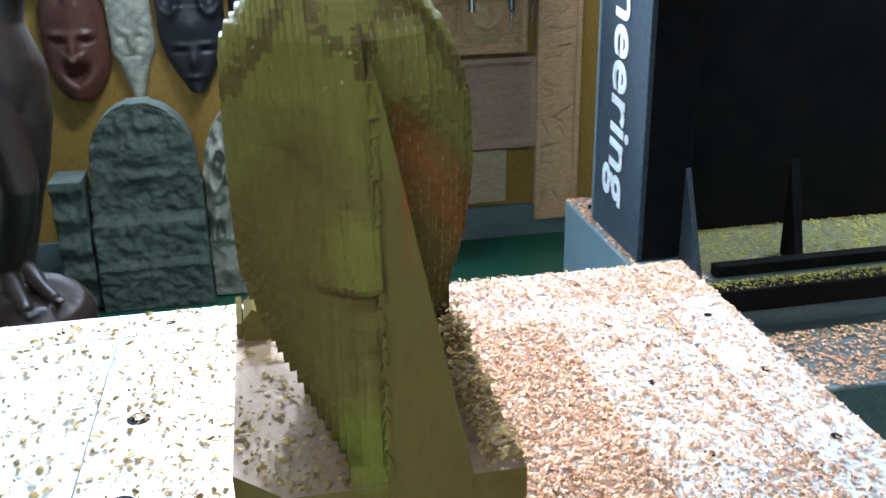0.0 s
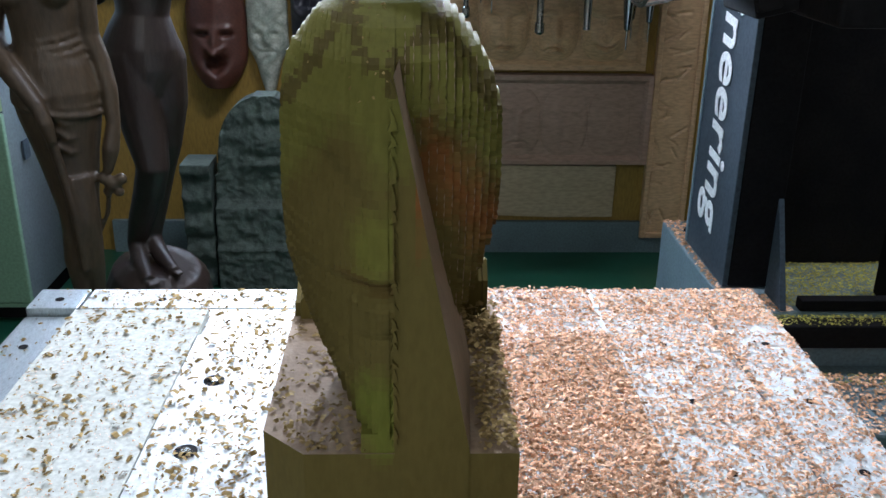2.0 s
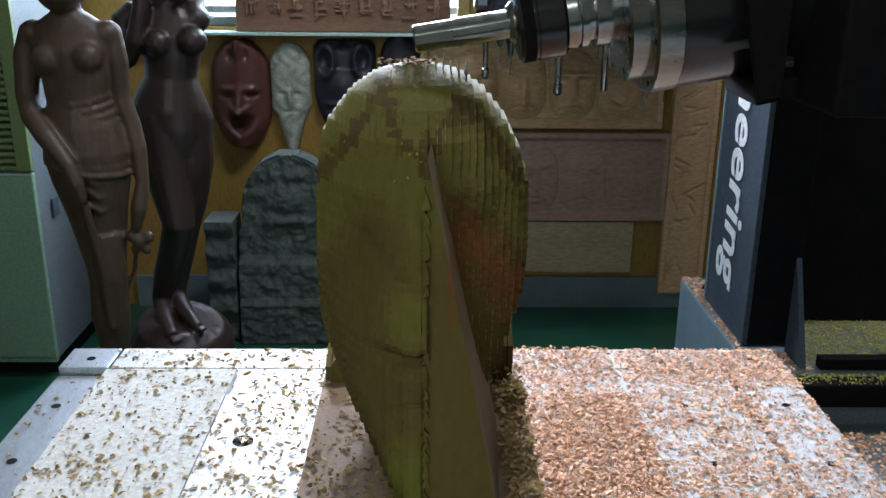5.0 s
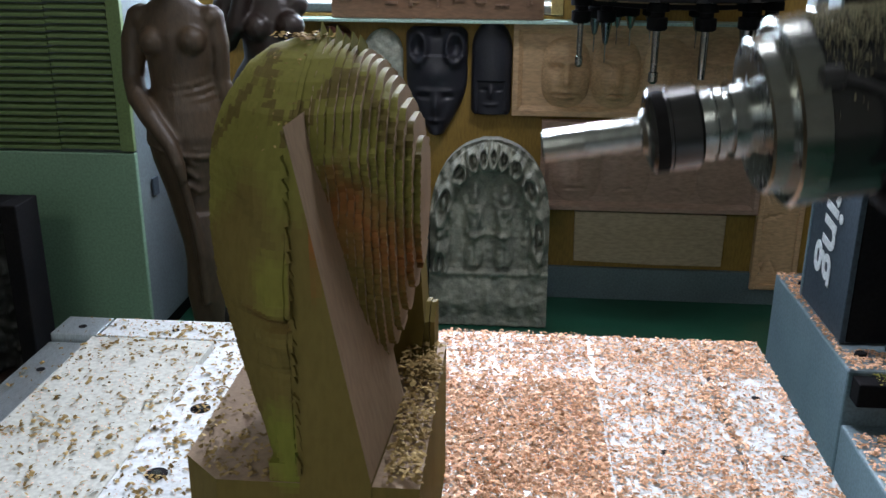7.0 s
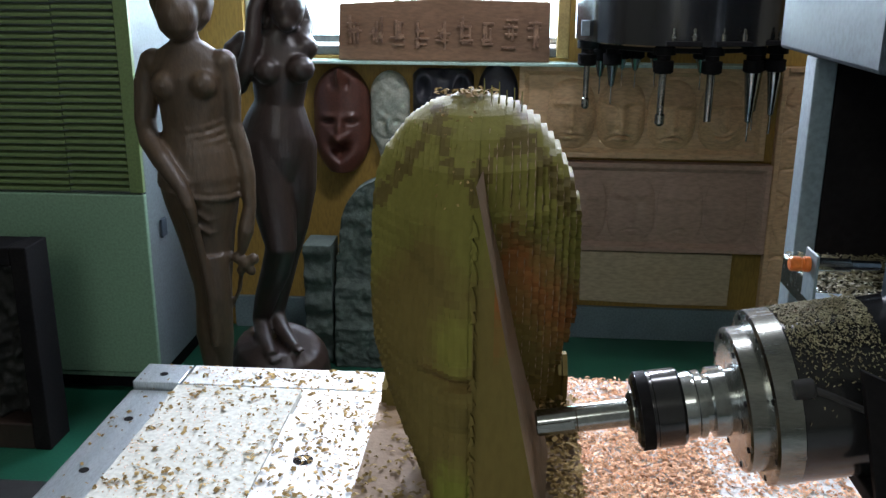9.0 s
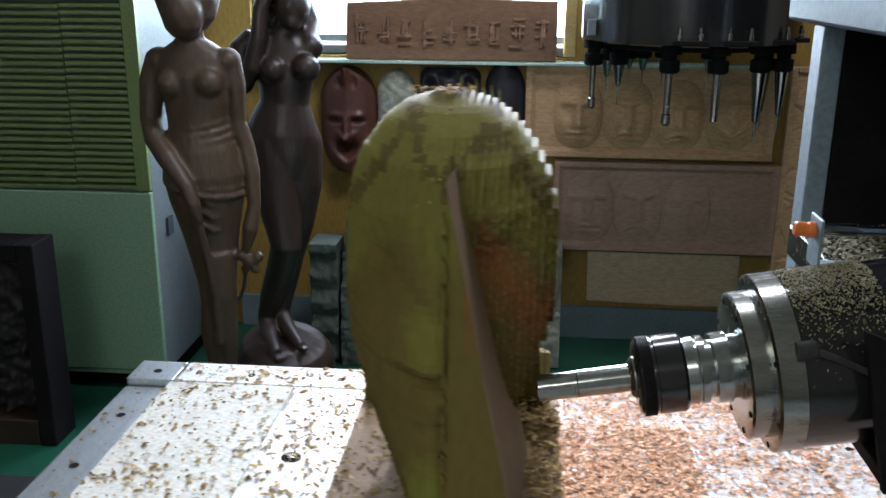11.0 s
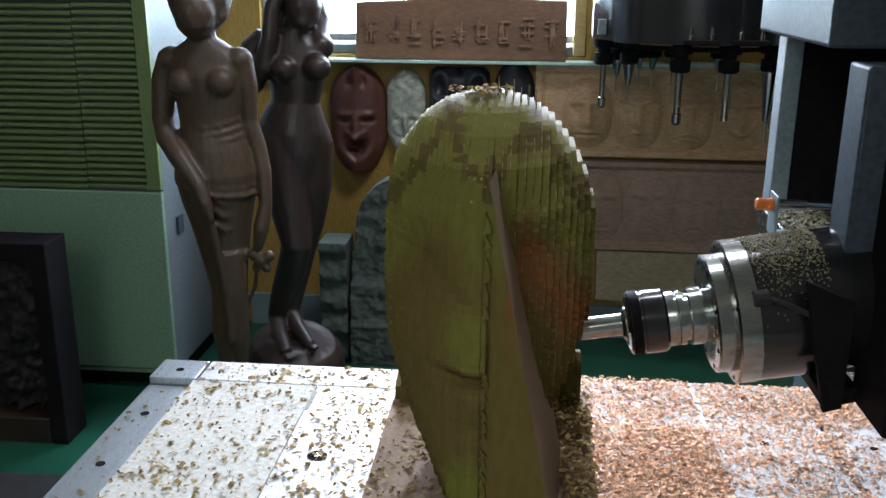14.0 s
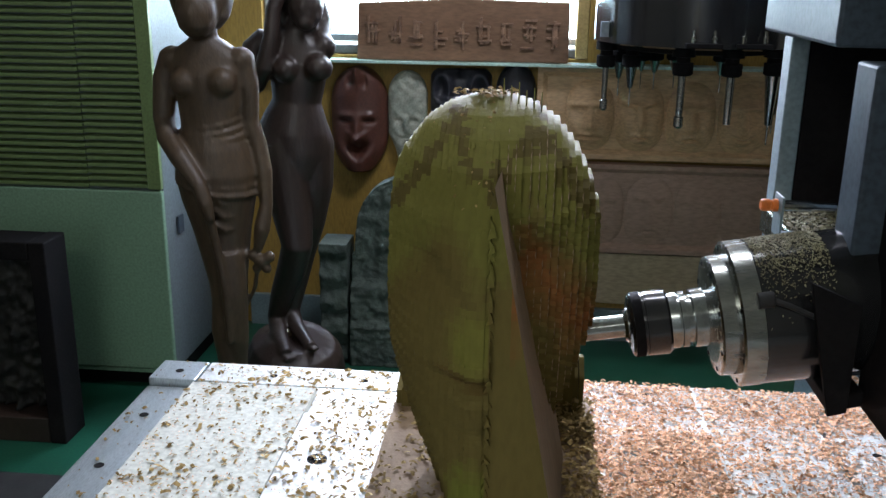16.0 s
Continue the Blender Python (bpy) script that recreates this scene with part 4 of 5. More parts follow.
# ---- the machine ----
def column():
    c = thing("machine_column", "black machine column with white lettering on slate side", "milling machine")
    bx = 0.61
    part("side_panel", box(bx, bx + 0.012, 0.853, 1.135, 0.41, 2.3, 0.002), M["panel"], c, "dark slate side panel")
    part("edge_trim", box(bx - 0.003, bx + 0.001, 1.125, 1.137, 0.41, 2.3, 0.001), M["bluegrey"], c)
    part("body", box(bx + 0.013, 0.72, 0.855, 1.13, 0.41, 2.3, 0.003), M["matte"], c)
    part("body", box(0.721, 1.6, 0.985, 1.128, 0.41, 2.3, 0.003), M["matte"], c)
    part("base_casting", box(0.592, 1.6, 0.735, 1.29, 0.0, 0.405, 0.006), M["bluegrey"], c, "blue grey painted base casting")
    part("foot_casting", box(0.592, 1.6, 0.468, 0.733, 0.0, 0.285, 0.006), M["bluegrey"], c, "blue grey painted foot")
    part("clamp_plate", box(0.60, 1.5, 0.690, 0.734, 0.345, 0.395, 0.003), M["matte"], c)
    part("gusset", prism([(0.735, 0.408), (0.828, 0.408), (0.828, 0.62)], 0.694, 0.706, "x", 0.001), M["panel"], c)
    part("gusset", prism([(0.763, 0.408), (0.828, 0.408), (0.828, 0.62)], 0.93, 0.95, "x", 0.001), M["matte"], c)
    part("cross_bar", box(0.735, 1.6, 0.735, 0.762, 0.407, 0.432, 0.002), M["matte"], c)
    for y in (1.203, 0.970, 0.80):
        part("bolt", lathe([(0.405, 0.013), (0.413, 0.013), (0.415, 0.011)], "z", (0.606 + 0.03, y, 0), 6), M["matte"], c)
    # the word runs up the panel
    txt = bpy.data.curves.new("word", "FONT")
    txt.body, txt.size, txt.extrude, txt.align_x, txt.shear, txt.offset = "neering", 0.158, 0.0008, "RIGHT", 0.12, 0.0024
    t = new("lettering", txt)
    t.data.materials.append(M["letter"])
    t.parent = c
    bpy.context.view_layer.update()
    wide = 0.478 / t.dimensions.x
    txt.body = "engineering"
    t.matrix_world = Matrix.Translation((bx - 0.002, 1.035, 0.502)) @ Matrix(((0, 0, -1, 0), (0, -1, 0, 0), (-1, 0, 0, 0), (0, 0, 0, 1))) @ Matrix.Diagonal((wide, 1, 1, 1))


def carousel():
    c = thing("tool_carousel", "black tool changer drum with hanging cutting tools", "tool changer")
    cx, cy = 0.355, 1.74
    part("drum", lathe([(1.055, 0.285), (1.06, 0.30), (1.30, 0.30), (1.302, 0.29)], "z", (cx, cy, 0), 48), M["black"], c)
    part("lower_ring", lathe([(1.035, 0.20), (1.04, 0.235), (1.056, 0.235)], "z", (cx, cy, 0), 40), M["matte"], c)
    part("spindle_post", lathe([(1.30, 0.06), (2.7, 0.06)], "z", (cx, cy, 0), 20), M["matte"], c)
    part("sticker", box(cx - 0.292, cx - 0.270, cy - 0.135, cy - 0.118, 1.075, 1.115), M["white"], c)
    tools = [(-1.0, -0.12, 0.862, 0.011, "k"), (-0.72, -0.02, 0.872, 0.008, "c"), (-0.52, 0.85, 0.90, 0.006, "c"), (-0.36, 0.92, 0.895, 0.008, "c"),
             (-0.30, -0.90, 0.846, 0.013, "k"), (0.17, -0.92, 0.860, 0.011, "s"), (0.62, -0.72, 0.80, 0.010, "c"), (0.72, -0.45, 0.82, 0.008, "c"), (0.88, -0.55, 0.815, 0.009, "c"),
             (-0.80, 0.55, 0.885, 0.008, "c"), (-0.12, 1.0, 0.90, 0.008, "c"), (0.40, 0.92, 0.89, 0.008, "c"), (0.90, 0.40, 0.87, 0.008, "c")]
    R = 0.245
    for a in range(4):  # gripper arms over the front tools, each with two bolts
        b = math.radians(-100 + 28 * a)
        x, y = cx + R * 1.06 * math.cos(b), cy + R * math.sin(b)
        g = part("gripper", box(x - 0.045, x + 0.045, y - 0.075, y - 0.040, 1.062, 1.074, 0.002), M["matte"], c)
        for q in (-0.026, 0.026):
            part("bolt", lathe([(1.074, 0.007), (1.092, 0.007), (1.094, 0.004), (1.106, 0.004)], "z", (x + q, y - 0.058, 0), 8), M["steel"], g)
    for ux, uy, tip, r, kind in tools:
        x, y = cx + R * ux * 1.08, cy + R * uy
        h = part("tool_holder", lathe([(0.985, 0.021), (0.99, 0.027), (1.018, 0.027), (1.02, 0.018), (1.032, 0.018), (1.034, 0.030), (1.056, 0.030)], "z", (x, y, 0), 20), M["matte"], c)
        if kind == "k":
            prof = [(tip, r * 0.55), (tip + 0.006, r), (tip + 0.03, r), (tip + 0.032, r * 0.72), (0.986, r * 0.8)]
        elif kind == "s":
            prof = [(tip, r * 0.9), (tip + 0.05, r), (0.986, r)]
        else:
            prof = [(tip, r * 0.22), (tip + 0.05, r * 0.3), (tip + 0.055, r * 0.9), (0.986, r * 2.2)]
        part("cutter", lathe(prof, "z", (x, y, 0), 16), M["steel"] if kind == "k" else M["bright"], h)


AXIS = Euler((0, radians(-9.3), radians(2))).to_matrix().to_4x4()


def turned(bm):
    """The spindle leans: its axis rises and recedes from the tool to the motor."""
    bmesh.ops.transform(bm, matrix=AXIS @ Matrix.Diagonal((0.87, 1, 1, 1)), verts=bm.verts[:])
    return bm


def spindle():
    """The milling head; its origin is the centre of the collet nut's front face, the tool points to -x."""
    s = thing("milling_spindle", "black and steel spindle with end mill on moving carriage", "milling spindle")
    t = part("end_mill", turned(lathe([(-0.095, 0.0100), (-0.093, 0.0114), (-0.055, 0.0114), (-0.054, 0.0118), (0.004, 0.0118)], seg=28)), M["bright"], s, "straight steel end mill")
    for k in range(2):  # chip flutes near the tip
        part("flute", turned(box(-0.0945, -0.057, -0.0123 + 0.019 * k, -0.0095 + 0.019 * k, -0.004, 0.004, 0.0005)), M["steel"], t)
    part("collet", turned(lathe([(-0.004, 0.0145), (0.0, 0.018), (0.004, 0.018)], seg=32)), M["steel"], s)
    n = part("collet_nut", turned(lathe([(0.001, 0.024), (0.003, 0.0305), (0.006, 0.033), (0.018, 0.0335), (0.0185, 0.032), (0.0205, 0.032), (0.021, 0.0335), (0.045, 0.0335), (0.048, 0.0315)], seg=44)), M["black"], s, "black collet nut")
    part("knurled_band", turned(lathe([(0.0062, 0.0339), (0.0172, 0.0339)], seg=24)), M["matte"], n)
    part("holder_ring", turned(lathe([(0.048, 0.028), (0.058, 0.029), (0.0585, 0.0265), (0.061, 0.0265), (0.0615, 0.029), (0.068, 0.029)], seg=40)), M["bright"], s)
    part("holder_ring", turned(lathe([(0.068, 0.0245), (0.075, 0.0245), (0.0755, 0.030), (0.090, 0.030), (0.091, 0.027), (0.097, 0.027)], seg=40)), M["bright"], s)
    f1 = part("nose_flange", turned(lathe([(0.096, 0.048), (0.097, 0.059), (0.099, 0.0615), (0.117, 0.0615)], seg=56)), M["steel"], s)
    f2 = part("face_flange", turned(lathe([(0.117, 0.071), (0.119, 0.0745), (0.141, 0.0745), (0.142, 0.0735)], seg=56)), M["steel"], s)
    for f, r, x in ((f1, 0.054, 0.0958), (f2, 0.068, 0.1165)):
        for k in range(8):
            a = 2 * math.pi * (k + 0.5) / 8
            part("screw", turned(lathe([(x, 0.0026), (x + 0.004, 0.0026)], centre=(0, r * math.cos(a), r * math.sin(a)), seg=8)), M["matte"], f)
    part("motor_body", turned(lathe([(0.142, 0.0735), (0.285, 0.0735)], seg=56)), M["black"], s)
    h = part("air_fitting", turned(lathe([(0.0, 0.008), (0.016, 0.008), (0.018, 0.006)], "x", (0.135, -0.066, 0.036), 14)), M["rubber"], s)
    bm = bmesh.new()
    tube(bm, [(0.150, -0.068, 0.036, 0.0034), (0.165, -0.074, 0.031, 0.0028), (0.19, -0.077, 0.018, 0.0028), (0.215, -0.077, 0.006, 0.0028), (0.235, -0.073, -0.002, 0.0028)], 8)
    part("air_hose", turned(bm), M["rubber"], h)
    # holder block, bracket and the upright channel
    part("mount_block", box(0.172, 0.40, -0.036, 0.20, 0.055, 0.086, 0.002), M["steel"], s)
    part("mount_cheek", prism([(0.152, 0.082), (0.199, 0.062), (0.199, -0.045), (0.182, -0.050)], -0.086, -0.078, "y", 0.001), M["matte"], s)
    part("mount_gusset", prism([(0.186, -0.040), (0.190, -0.058), (0.222, -0.050), (0.222, -0.034)], -0.06, 0.02, "y", 0.002), M["matte"], s)
    # front post in the darker slate colour: its shadow is put into the paint
    part("front_post", box(0.200, 0.24, -0.034, 0.022, -0.030, 0.272, 0.003), M["panel"], s)
    part("front_cover", box(0.2235, 0.62, -0.125, -0.0365, -0.055, 0.9, 0.003), M["matte"], s)
    part("rear_post", box(0.200, 0.222, 0.256, 0.292, -0.03, 0.279, 0.002), M["bluegrey"], s)
    part("channel_back", box(0.405, 0.50, -0.033, 0.40, -0.045, 0.9, 0.003), M["matte"], s)
    part("channel_side", box(0.2235, 0.404, 0.260, 0.30, -0.03, 0.279, 0.002), M["matte"], s)
    part("top_beam", box(0.194, 0.404, 0.072, 0.375, 0.28, 0.358, 0.004), M["panel"], s)
    part("upper_box", box(0.187, 0.404, 0.050, 0.385, 0.3595, 0.9, 0.004), M["panel"], s)
    part("ram", box(0.5015, 0.86, 0.0, 1.18, 0.16, 0.60, 0.004), M["matte"], s)
    o = part("sensor", lathe([(0.134, 0.005), (0.136, 0.0065), (0.143, 0.0065), (0.1435, 0.0055), (0.146, 0.0055), (0.1465, 0.0068), (0.151, 0.0068)], "x", (0.0, 0.055, 0.120), 16), M["orange"], s, "orange sensor cap")
    part("sensor_body", lathe([(0.151, 0.006), (0.185, 0.006), (0.186, 0.0045), (0.21, 0.0045)], "x", (0.0, 0.055, 0.120), 16), M["bright"], o)
    part("sensor_bracket", box(0.1515, 0.154, 0.038, 0.070, 0.088, 0.132, 0.001), M["bluegrey"], o)
    part("sensor_bracket", box(0.154, 0.195, 0.038, 0.070, 0.0865, 0.089, 0.001), M["bluegrey"], o)
    rnd = random.Random(8)
    spots = []
    for k in range(8600):
        if k < 4600:
            a, x = math.radians(90) + rnd.gauss(0, 0.42), rnd.uniform(0.143, 0.222)
            spots.append((AXIS @ Vector((0.87 * x, 0.0745 * math.cos(a), 0.0745 * math.sin(a))), Vector((0, math.cos(a), math.sin(a))), rnd.uniform(0.0007, 0.0019)))
        else:
            spots.append((Vector((rnd.uniform(0.173, 0.30), rnd.uniform(-0.035, 0.19), 0.0865 + rnd.uniform(0, 0.004))), Vector((0, 0, 1)), rnd.uniform(0.002, 0.0045)))
    tagged(part("chip_dust", flakes(spots, rnd), M["dust"], s, "clinging wood chips and dust"), kind="stuff")
    return s


def flakes(spots, rnd):
    """Many small curled wood flakes in one mesh: (place, surface normal, size)."""
    verts, faces = [], []
    for p, n, size in spots:
        t = Vector((rnd.uniform(-1, 1), rnd.uniform(-1, 1), rnd.uniform(-1, 1))).cross(n)
        if t.length < 0.05:
            continue
        t.normalize()
        n = (n + Vector((rnd.gauss(0, 0.3), rnd.gauss(0, 0.3), rnd.gauss(0, 0.3)))).normalized()
        b = n.cross(t).normalized()
        l, w, curl = size * rnd.uniform(0.8, 1.5), size * rnd.uniform(0.35, 0.7), size * rnd.uniform(0.1, 0.5)
        i = len(verts)
        for a in (-1, 0, 1):
            lift = n * (curl if a == 0 else rnd.uniform(0, 0.3) * curl)
            verts += [p + t * l * a * 0.6 + lift + b * w * (0.5 if a else 0.62), p + t * l * a * 0.6 + lift - b * w * (0.5 if a else 0.6)]
        faces += [(i, i + 1, i + 3, i + 2), (i + 2, i + 3, i + 5, i + 4)]
    me = bpy.data.meshes.new("flakes")
    me.from_pydata(verts, [], faces)
    bm = bmesh.new()
    bm.from_mesh(me)
    bpy.data.meshes.remove(me)
    return bm


BOARD_L = (-0.562, -0.364, -0.95, 0.311, 0.614)   # raised boards: x0, x1, y0, y1, top
BOARD_R = (-0.361, 0.226, -0.95, 0.222, 0.6170)


def table():
    t = thing("machine_table", "pale slotted machine table with drilled boards", "machine table")
    pieces = [(-0.650, -0.572, 0.345, 0.416), (-0.650, -0.572, -0.95, 0.340), (-0.568, 0.392, 0.345, 0.416), (-0.568, 0.392, -0.95, 0.341),
              (0.398, 0.497, 0.345, 0.416), (0.398, 0.497, -0.95, 0.341)]
    for k, (a, b, c, d) in enumerate(pieces):
        low = k == 1
        part("table_plate", box(a, b, c, d, 0.560, 0.588 if low else 0.600, 0.0015), M["alu"] if k < 2 else M["board"], t)
    part("table_frame", box(-0.648, 0.495, -0.94, 0.412, 0.44, 0.559, 0.003), M["alu"], t)
    part("table_foot", box(-0.60, 0.45, -0.90, 0.36, 0.30, 0.439, 0.003), M["bluegrey"], t)
    part("spoil_board", box(*BOARD_L[:4], 0.601, BOARD_L[4], 0.001), M["fibre"], t, "raised white board")
    part("spoil_board", box(*BOARD_R[:4], 0.601, BOARD_R[4], 0.001), M["board"], t, "raised white board under chips")
    holes = [(0.15, 0.375), (0.30, 0.375), (0.0, 0.375), (-0.15, 0.375), (-0.30, 0.375), (-0.45, 0.375), (0.45, 0.375)]
    holes += [(x, y) for x in (0.30, 0.45) for y in (0.222, 0.064, -0.09, -0.24, -0.39)]
    for x, y in holes:
        part("bolt_hole", lathe([(0.6002, 0.0062), (0.6008, 0.0062)], "z", (x, y, 0), 16), M["matte"], t)
    for x, y in ((-0.609, 0.376), (-0.614, 0.24), (-0.614, 0.09), (-0.614, -0.06)):
        part("bolt_hole", lathe([(0.5882 if y < 0.3 else 0.6002, 0.0068), (0.5888 if y < 0.3 else 0.6008, 0.0068)], "z", (x, y, 0), 16), M["matte"], t)
    for x, y in ((-0.312, 0.092), (-0.312, -0.066), (-0.312, -0.22)):
        part("counterbore", lathe([(0.6172, 0.0135), (0.6178, 0.0135)], "z", (x, y, 0), 20), M["matte"], t)
        part("bolt_head", lathe([(0.6180, 0.006), (0.6192, 0.006)], "z", (x, y, 0), 12), M["steel"], t)
    return t


def floor_mat():
    m = part("floor_mat", box(-2.3, -0.72, -0.95, 0.97, 0.0005, 0.016, 0.003), M["rubber"], None)
    tagged(m, "black rubber mat on the floor beside the machine", "floor mat")


def machine_bed():
    b = thing("machine_bed", "blue grey machine bed under the table", "machine bed")
    part("bed", box(-0.55, 0.40, -0.95, 0.33, 0.0, 0.20, 0.006), M["bluegrey"], b)
    part("rail", box(-0.66, 0.55, -0.40, -0.34, 0.20, 0.298, 0.003), M["steel"], b)
    part("rail", box(-0.66, 0.55, 0.14, 0.20, 0.20, 0.298, 0.003), M["steel"], b)


# ---- the carved block ----
HEAD_X, HEAD_Y, BASE_TOP, SEAM = -0.082, -0.160, 0.786, -0.0725


def half_width(z):
    zs = (0.76, 0.80, 0.84, 0.869, 0.927, 0.983, 1.037, 1.063, 1.089, 1.114, 1.128, 1.137)
    ws = (0.010, 0.041, 0.062, 0.0735, 0.090, 0.0965, 0.0925, 0.085, 0.073, 0.055, 0.035, 0.004)
    tooth = 0.0013 * ((z / 0.0124) % 1.0) if 0.84 < z < 1.10 else 0.0
    return float(np.interp(z, zs, ws)) + tooth


def front_of(dx, z):
    """How far the rough head reaches towards its face at offset dx and height z, in steps; None outside."""
    w = half_width(z)
    if abs(dx) >= w:
        return None
    e = 1.55 if dx < SEAM - HEAD_X else 2.1
    k = (1 - (abs(dx) / w) ** e) ** (1 / e)
    if dx < SEAM - HEAD_X:
        d = k * float(np.interp(z, (0.78, 0.90, 0.95, 1.0, 1.05, 1.086, 1.11, 1.125, 1.138), (0.159, 0.163, 0.161, 0.157, 0.143, 0.118, 0.088, 0.058, 0.012)))
    else:
        d = k * float(np.interp(z, (0.78, 0.85, 0.92, 1.0, 1.05, 1.086, 1.11, 1.125, 1.138), (0.045, 0.074, 0.094, 0.107, 0.115, 0.111, 0.086, 0.057, 0.012)))
        if z < 1.06:  # scallops left by the cutter's passes
            d += 0.0022 * (((z / 0.0124 + 0.5 * round(dx / 0.0062)) % 1.0) - 0.5)
    d -= 0.012 * bump2(abs(dx), z, 0.043, 1.015, 0.022, 0.016) - 0.007 * bump2(abs(dx), z, 0.046, 1.052, 0.026, 0.010)
    if dx < SEAM - HEAD_X:
        d += 0.012 * bump2(dx, z, 0.0, 0.965, 0.016, 0.026) + 0.007 * bump2(dx, z, 0.0, 0.942, 0.026, 0.007) - 0.005 * bump2(dx, z, -0.006, 0.930, 0.026, 0.005)
        d += 0.006 * bump2(dx, z, 0.0, 0.915, 0.022, 0.010) - 0.003 * bump2(dx, z, 0.0, 0.889, 0.03, 0.005) + 0.006 * bump2(dx, z, -0.045, 0.955, 0.020, 0.025)
    return d


def carved_block():
    """One block of wood: a rough head left in upright slices by the cutter, on its uncut base."""
    rnd = random.Random(3)
    wood = block_wood()
    root = thing("carved_wood_head", "pale wooden block half milled into a rough stepped head", "wood carving")

    def piece(name, bm, label=""):
        bmesh.ops.recalc_face_normals(bm, faces=bm.faces[:])
        for f in bm.faces if name == "base" else ():  # the milled top takes the paler wood, its grazing sheen put into the colour
            f.material_index = 1 if f.normal.z > 0.9 else 0
        ob = part(name, bm, wood, root, label)
        ob.data.materials.append(M["cut"])
    done = bmesh.new()
    fine, coarse = 0.0044, 0.0062
    xs = list(np.arange(SEAM - 0.0924, SEAM - 0.001, fine)) + list(np.arange(SEAM, HEAD_X + 0.0999, coarse))
    for xa in xs:
        step = fine if xa < SEAM - 0.001 else coarse
        xb = xa + step
        dx = (xa + xb) / 2 - HEAD_X
        dx = dx + (0.5 * step if dx < 0 else -0.5 * step)
        top = 0.985
        while top < 1.1372 and abs(dx) < half_width(top + 0.0003):
            top += 0.0003
        if abs(dx) > 0.0945:
            continue
        zs = list(np.arange(BASE_TOP - 0.01, top - 0.0045, 0.0037)) + [top - 0.004, top - 0.0022, top - 0.001, top - 0.0004, top - 0.0001]
        front, rear = [], []
        jump = rnd.uniform(-0.0013, 0.0013) if xa < SEAM - 0.001 else rnd.uniform(-0.0012, 0.0012)
        for z in zs:
            d = front_of(dx, z)
            if d is None:
                continue
            q = d + jump
            back = 0.135 * (1 - (abs(dx) / half_width(z)) ** 2.4) ** (1 / 2.4) * min(1.0, max(0.0, (1.1385 - z) / 0.085)) ** 0.5
            back *= float(np.interp(z, (0.78, 0.86, 0.95, 1.0), (0.04, 0.32, 0.85, 1.0)))
            front.append((HEAD_Y - q, z))
            rear.append((HEAD_Y + back, z))
        if len(front) < 5:
            continue
        poly = front + rear[::-1]
        skew = rnd.uniform(-0.0006, 0.0006)
        phase = rnd.random()

        def tooth(z):  # the cutter's passes leave serrated edges
            return 0.0017 * ((z / 0.0074 + phase) % 1.0) if z < top - 0.006 else 0.0
        left = xa < SEAM - 0.001
        bm = done if left else bmesh.new()
        lo = [bm.verts.new((xa - (tooth(q) if left else 0.0), p, q)) for p, q in poly]
        hi = [bm.verts.new((xb + (0.0 if left else tooth(q)), p + skew, q)) for p, q in poly]
        n = len(poly)
        for k in range(n):
            bm.faces.new((lo[k], hi[k], hi[(k + 1) % n], lo[(k + 1) % n]))
        bm.faces.new(lo)
        f = bm.faces.new(hi[::-1])
        # right-hand slab faces get the paler wood, coloured as lit
        f.material_index = 0 if left else 1
        if not left:
            piece("slab", bm, "stepped upright slab")
    piece("finished_half", done, "finely milled half with a nose and mouth")

    def add(name, poly, lo, hi, axis, label=""):
        piece(name, prism(poly, lo, hi, axis), label)
    # base with one cut corner, the uncut wedge at the front, and stubs behind
    add("base", [(-0.183, -0.286), (-0.146, -0.321), (0.027, -0.321), (0.027, -0.030), (-0.184, -0.030)], 0.6172, 0.7855, "z", "uncut square base")
    bm = bmesh.new()
    rim = [(-0.0735, 0.70), (-0.0735, 1.060), (-0.0725, 1.088), (-0.058, 1.017), (-0.0135, 0.79), (-0.0135, 0.70)]
    near = [bm.verts.new((x, -0.3235, z)) for x, z in rim]
    far = [bm.verts.new((x + (0.009 if k > 1 else 0), -0.17, z + (0.004 if k == 2 else 0))) for k, (x, z) in enumerate(rim)]
    for k in range(6):
        f = bm.faces.new((near[k], near[(k + 1) % 6], far[(k + 1) % 6], far[k]))
        # the wedge's right side is coloured as lit too
        f.material_index = 1 if k in (2, 3) else 0
    bm.faces.new(near[::-1])
    bm.faces.new(far)
    piece("wedge", bm, "tall uncut wedge with a sawn side coloured as lit")
    add("chin_stub", [(-0.100, 0.70), (-0.0736, 0.70), (-0.0736, 0.803), (-0.100, 0.803)], -0.3195, -0.18, "y")
    add("neck_plate", [(-0.160, 0.77), (-0.046, 0.77), (-0.046, 0.85), (-0.07, 0.93), (-0.160, 0.96)], -0.064, -0.052, "x")
    add("rear_stub", [(-0.176, 0.77), (-0.150, 0.77), (-0.152, 0.806), (-0.166, 0.818), (-0.175, 0.806)], -0.075, -0.035, "y")
    for k in range(5):
        add("rear_fin", [(-0.085 + 0.001 * k, 0.77), (-0.031, 0.77), (-0.031, 0.838 + 0.004 * rnd.random()), (-0.06 + 0.004 * rnd.random(), 0.846), (-0.082, 0.832)], -0.012 + 0.0062 * k, -0.0068 + 0.0062 * k, "x")
        add("rear_fin", [(-0.070, 0.77), (-0.031, 0.77), (-0.031, 0.812 - 0.004 * k), (-0.066, 0.80 - 0.003 * k)], -0.182 + 0.0066 * k, -0.1765 + 0.0066 * k, "x")
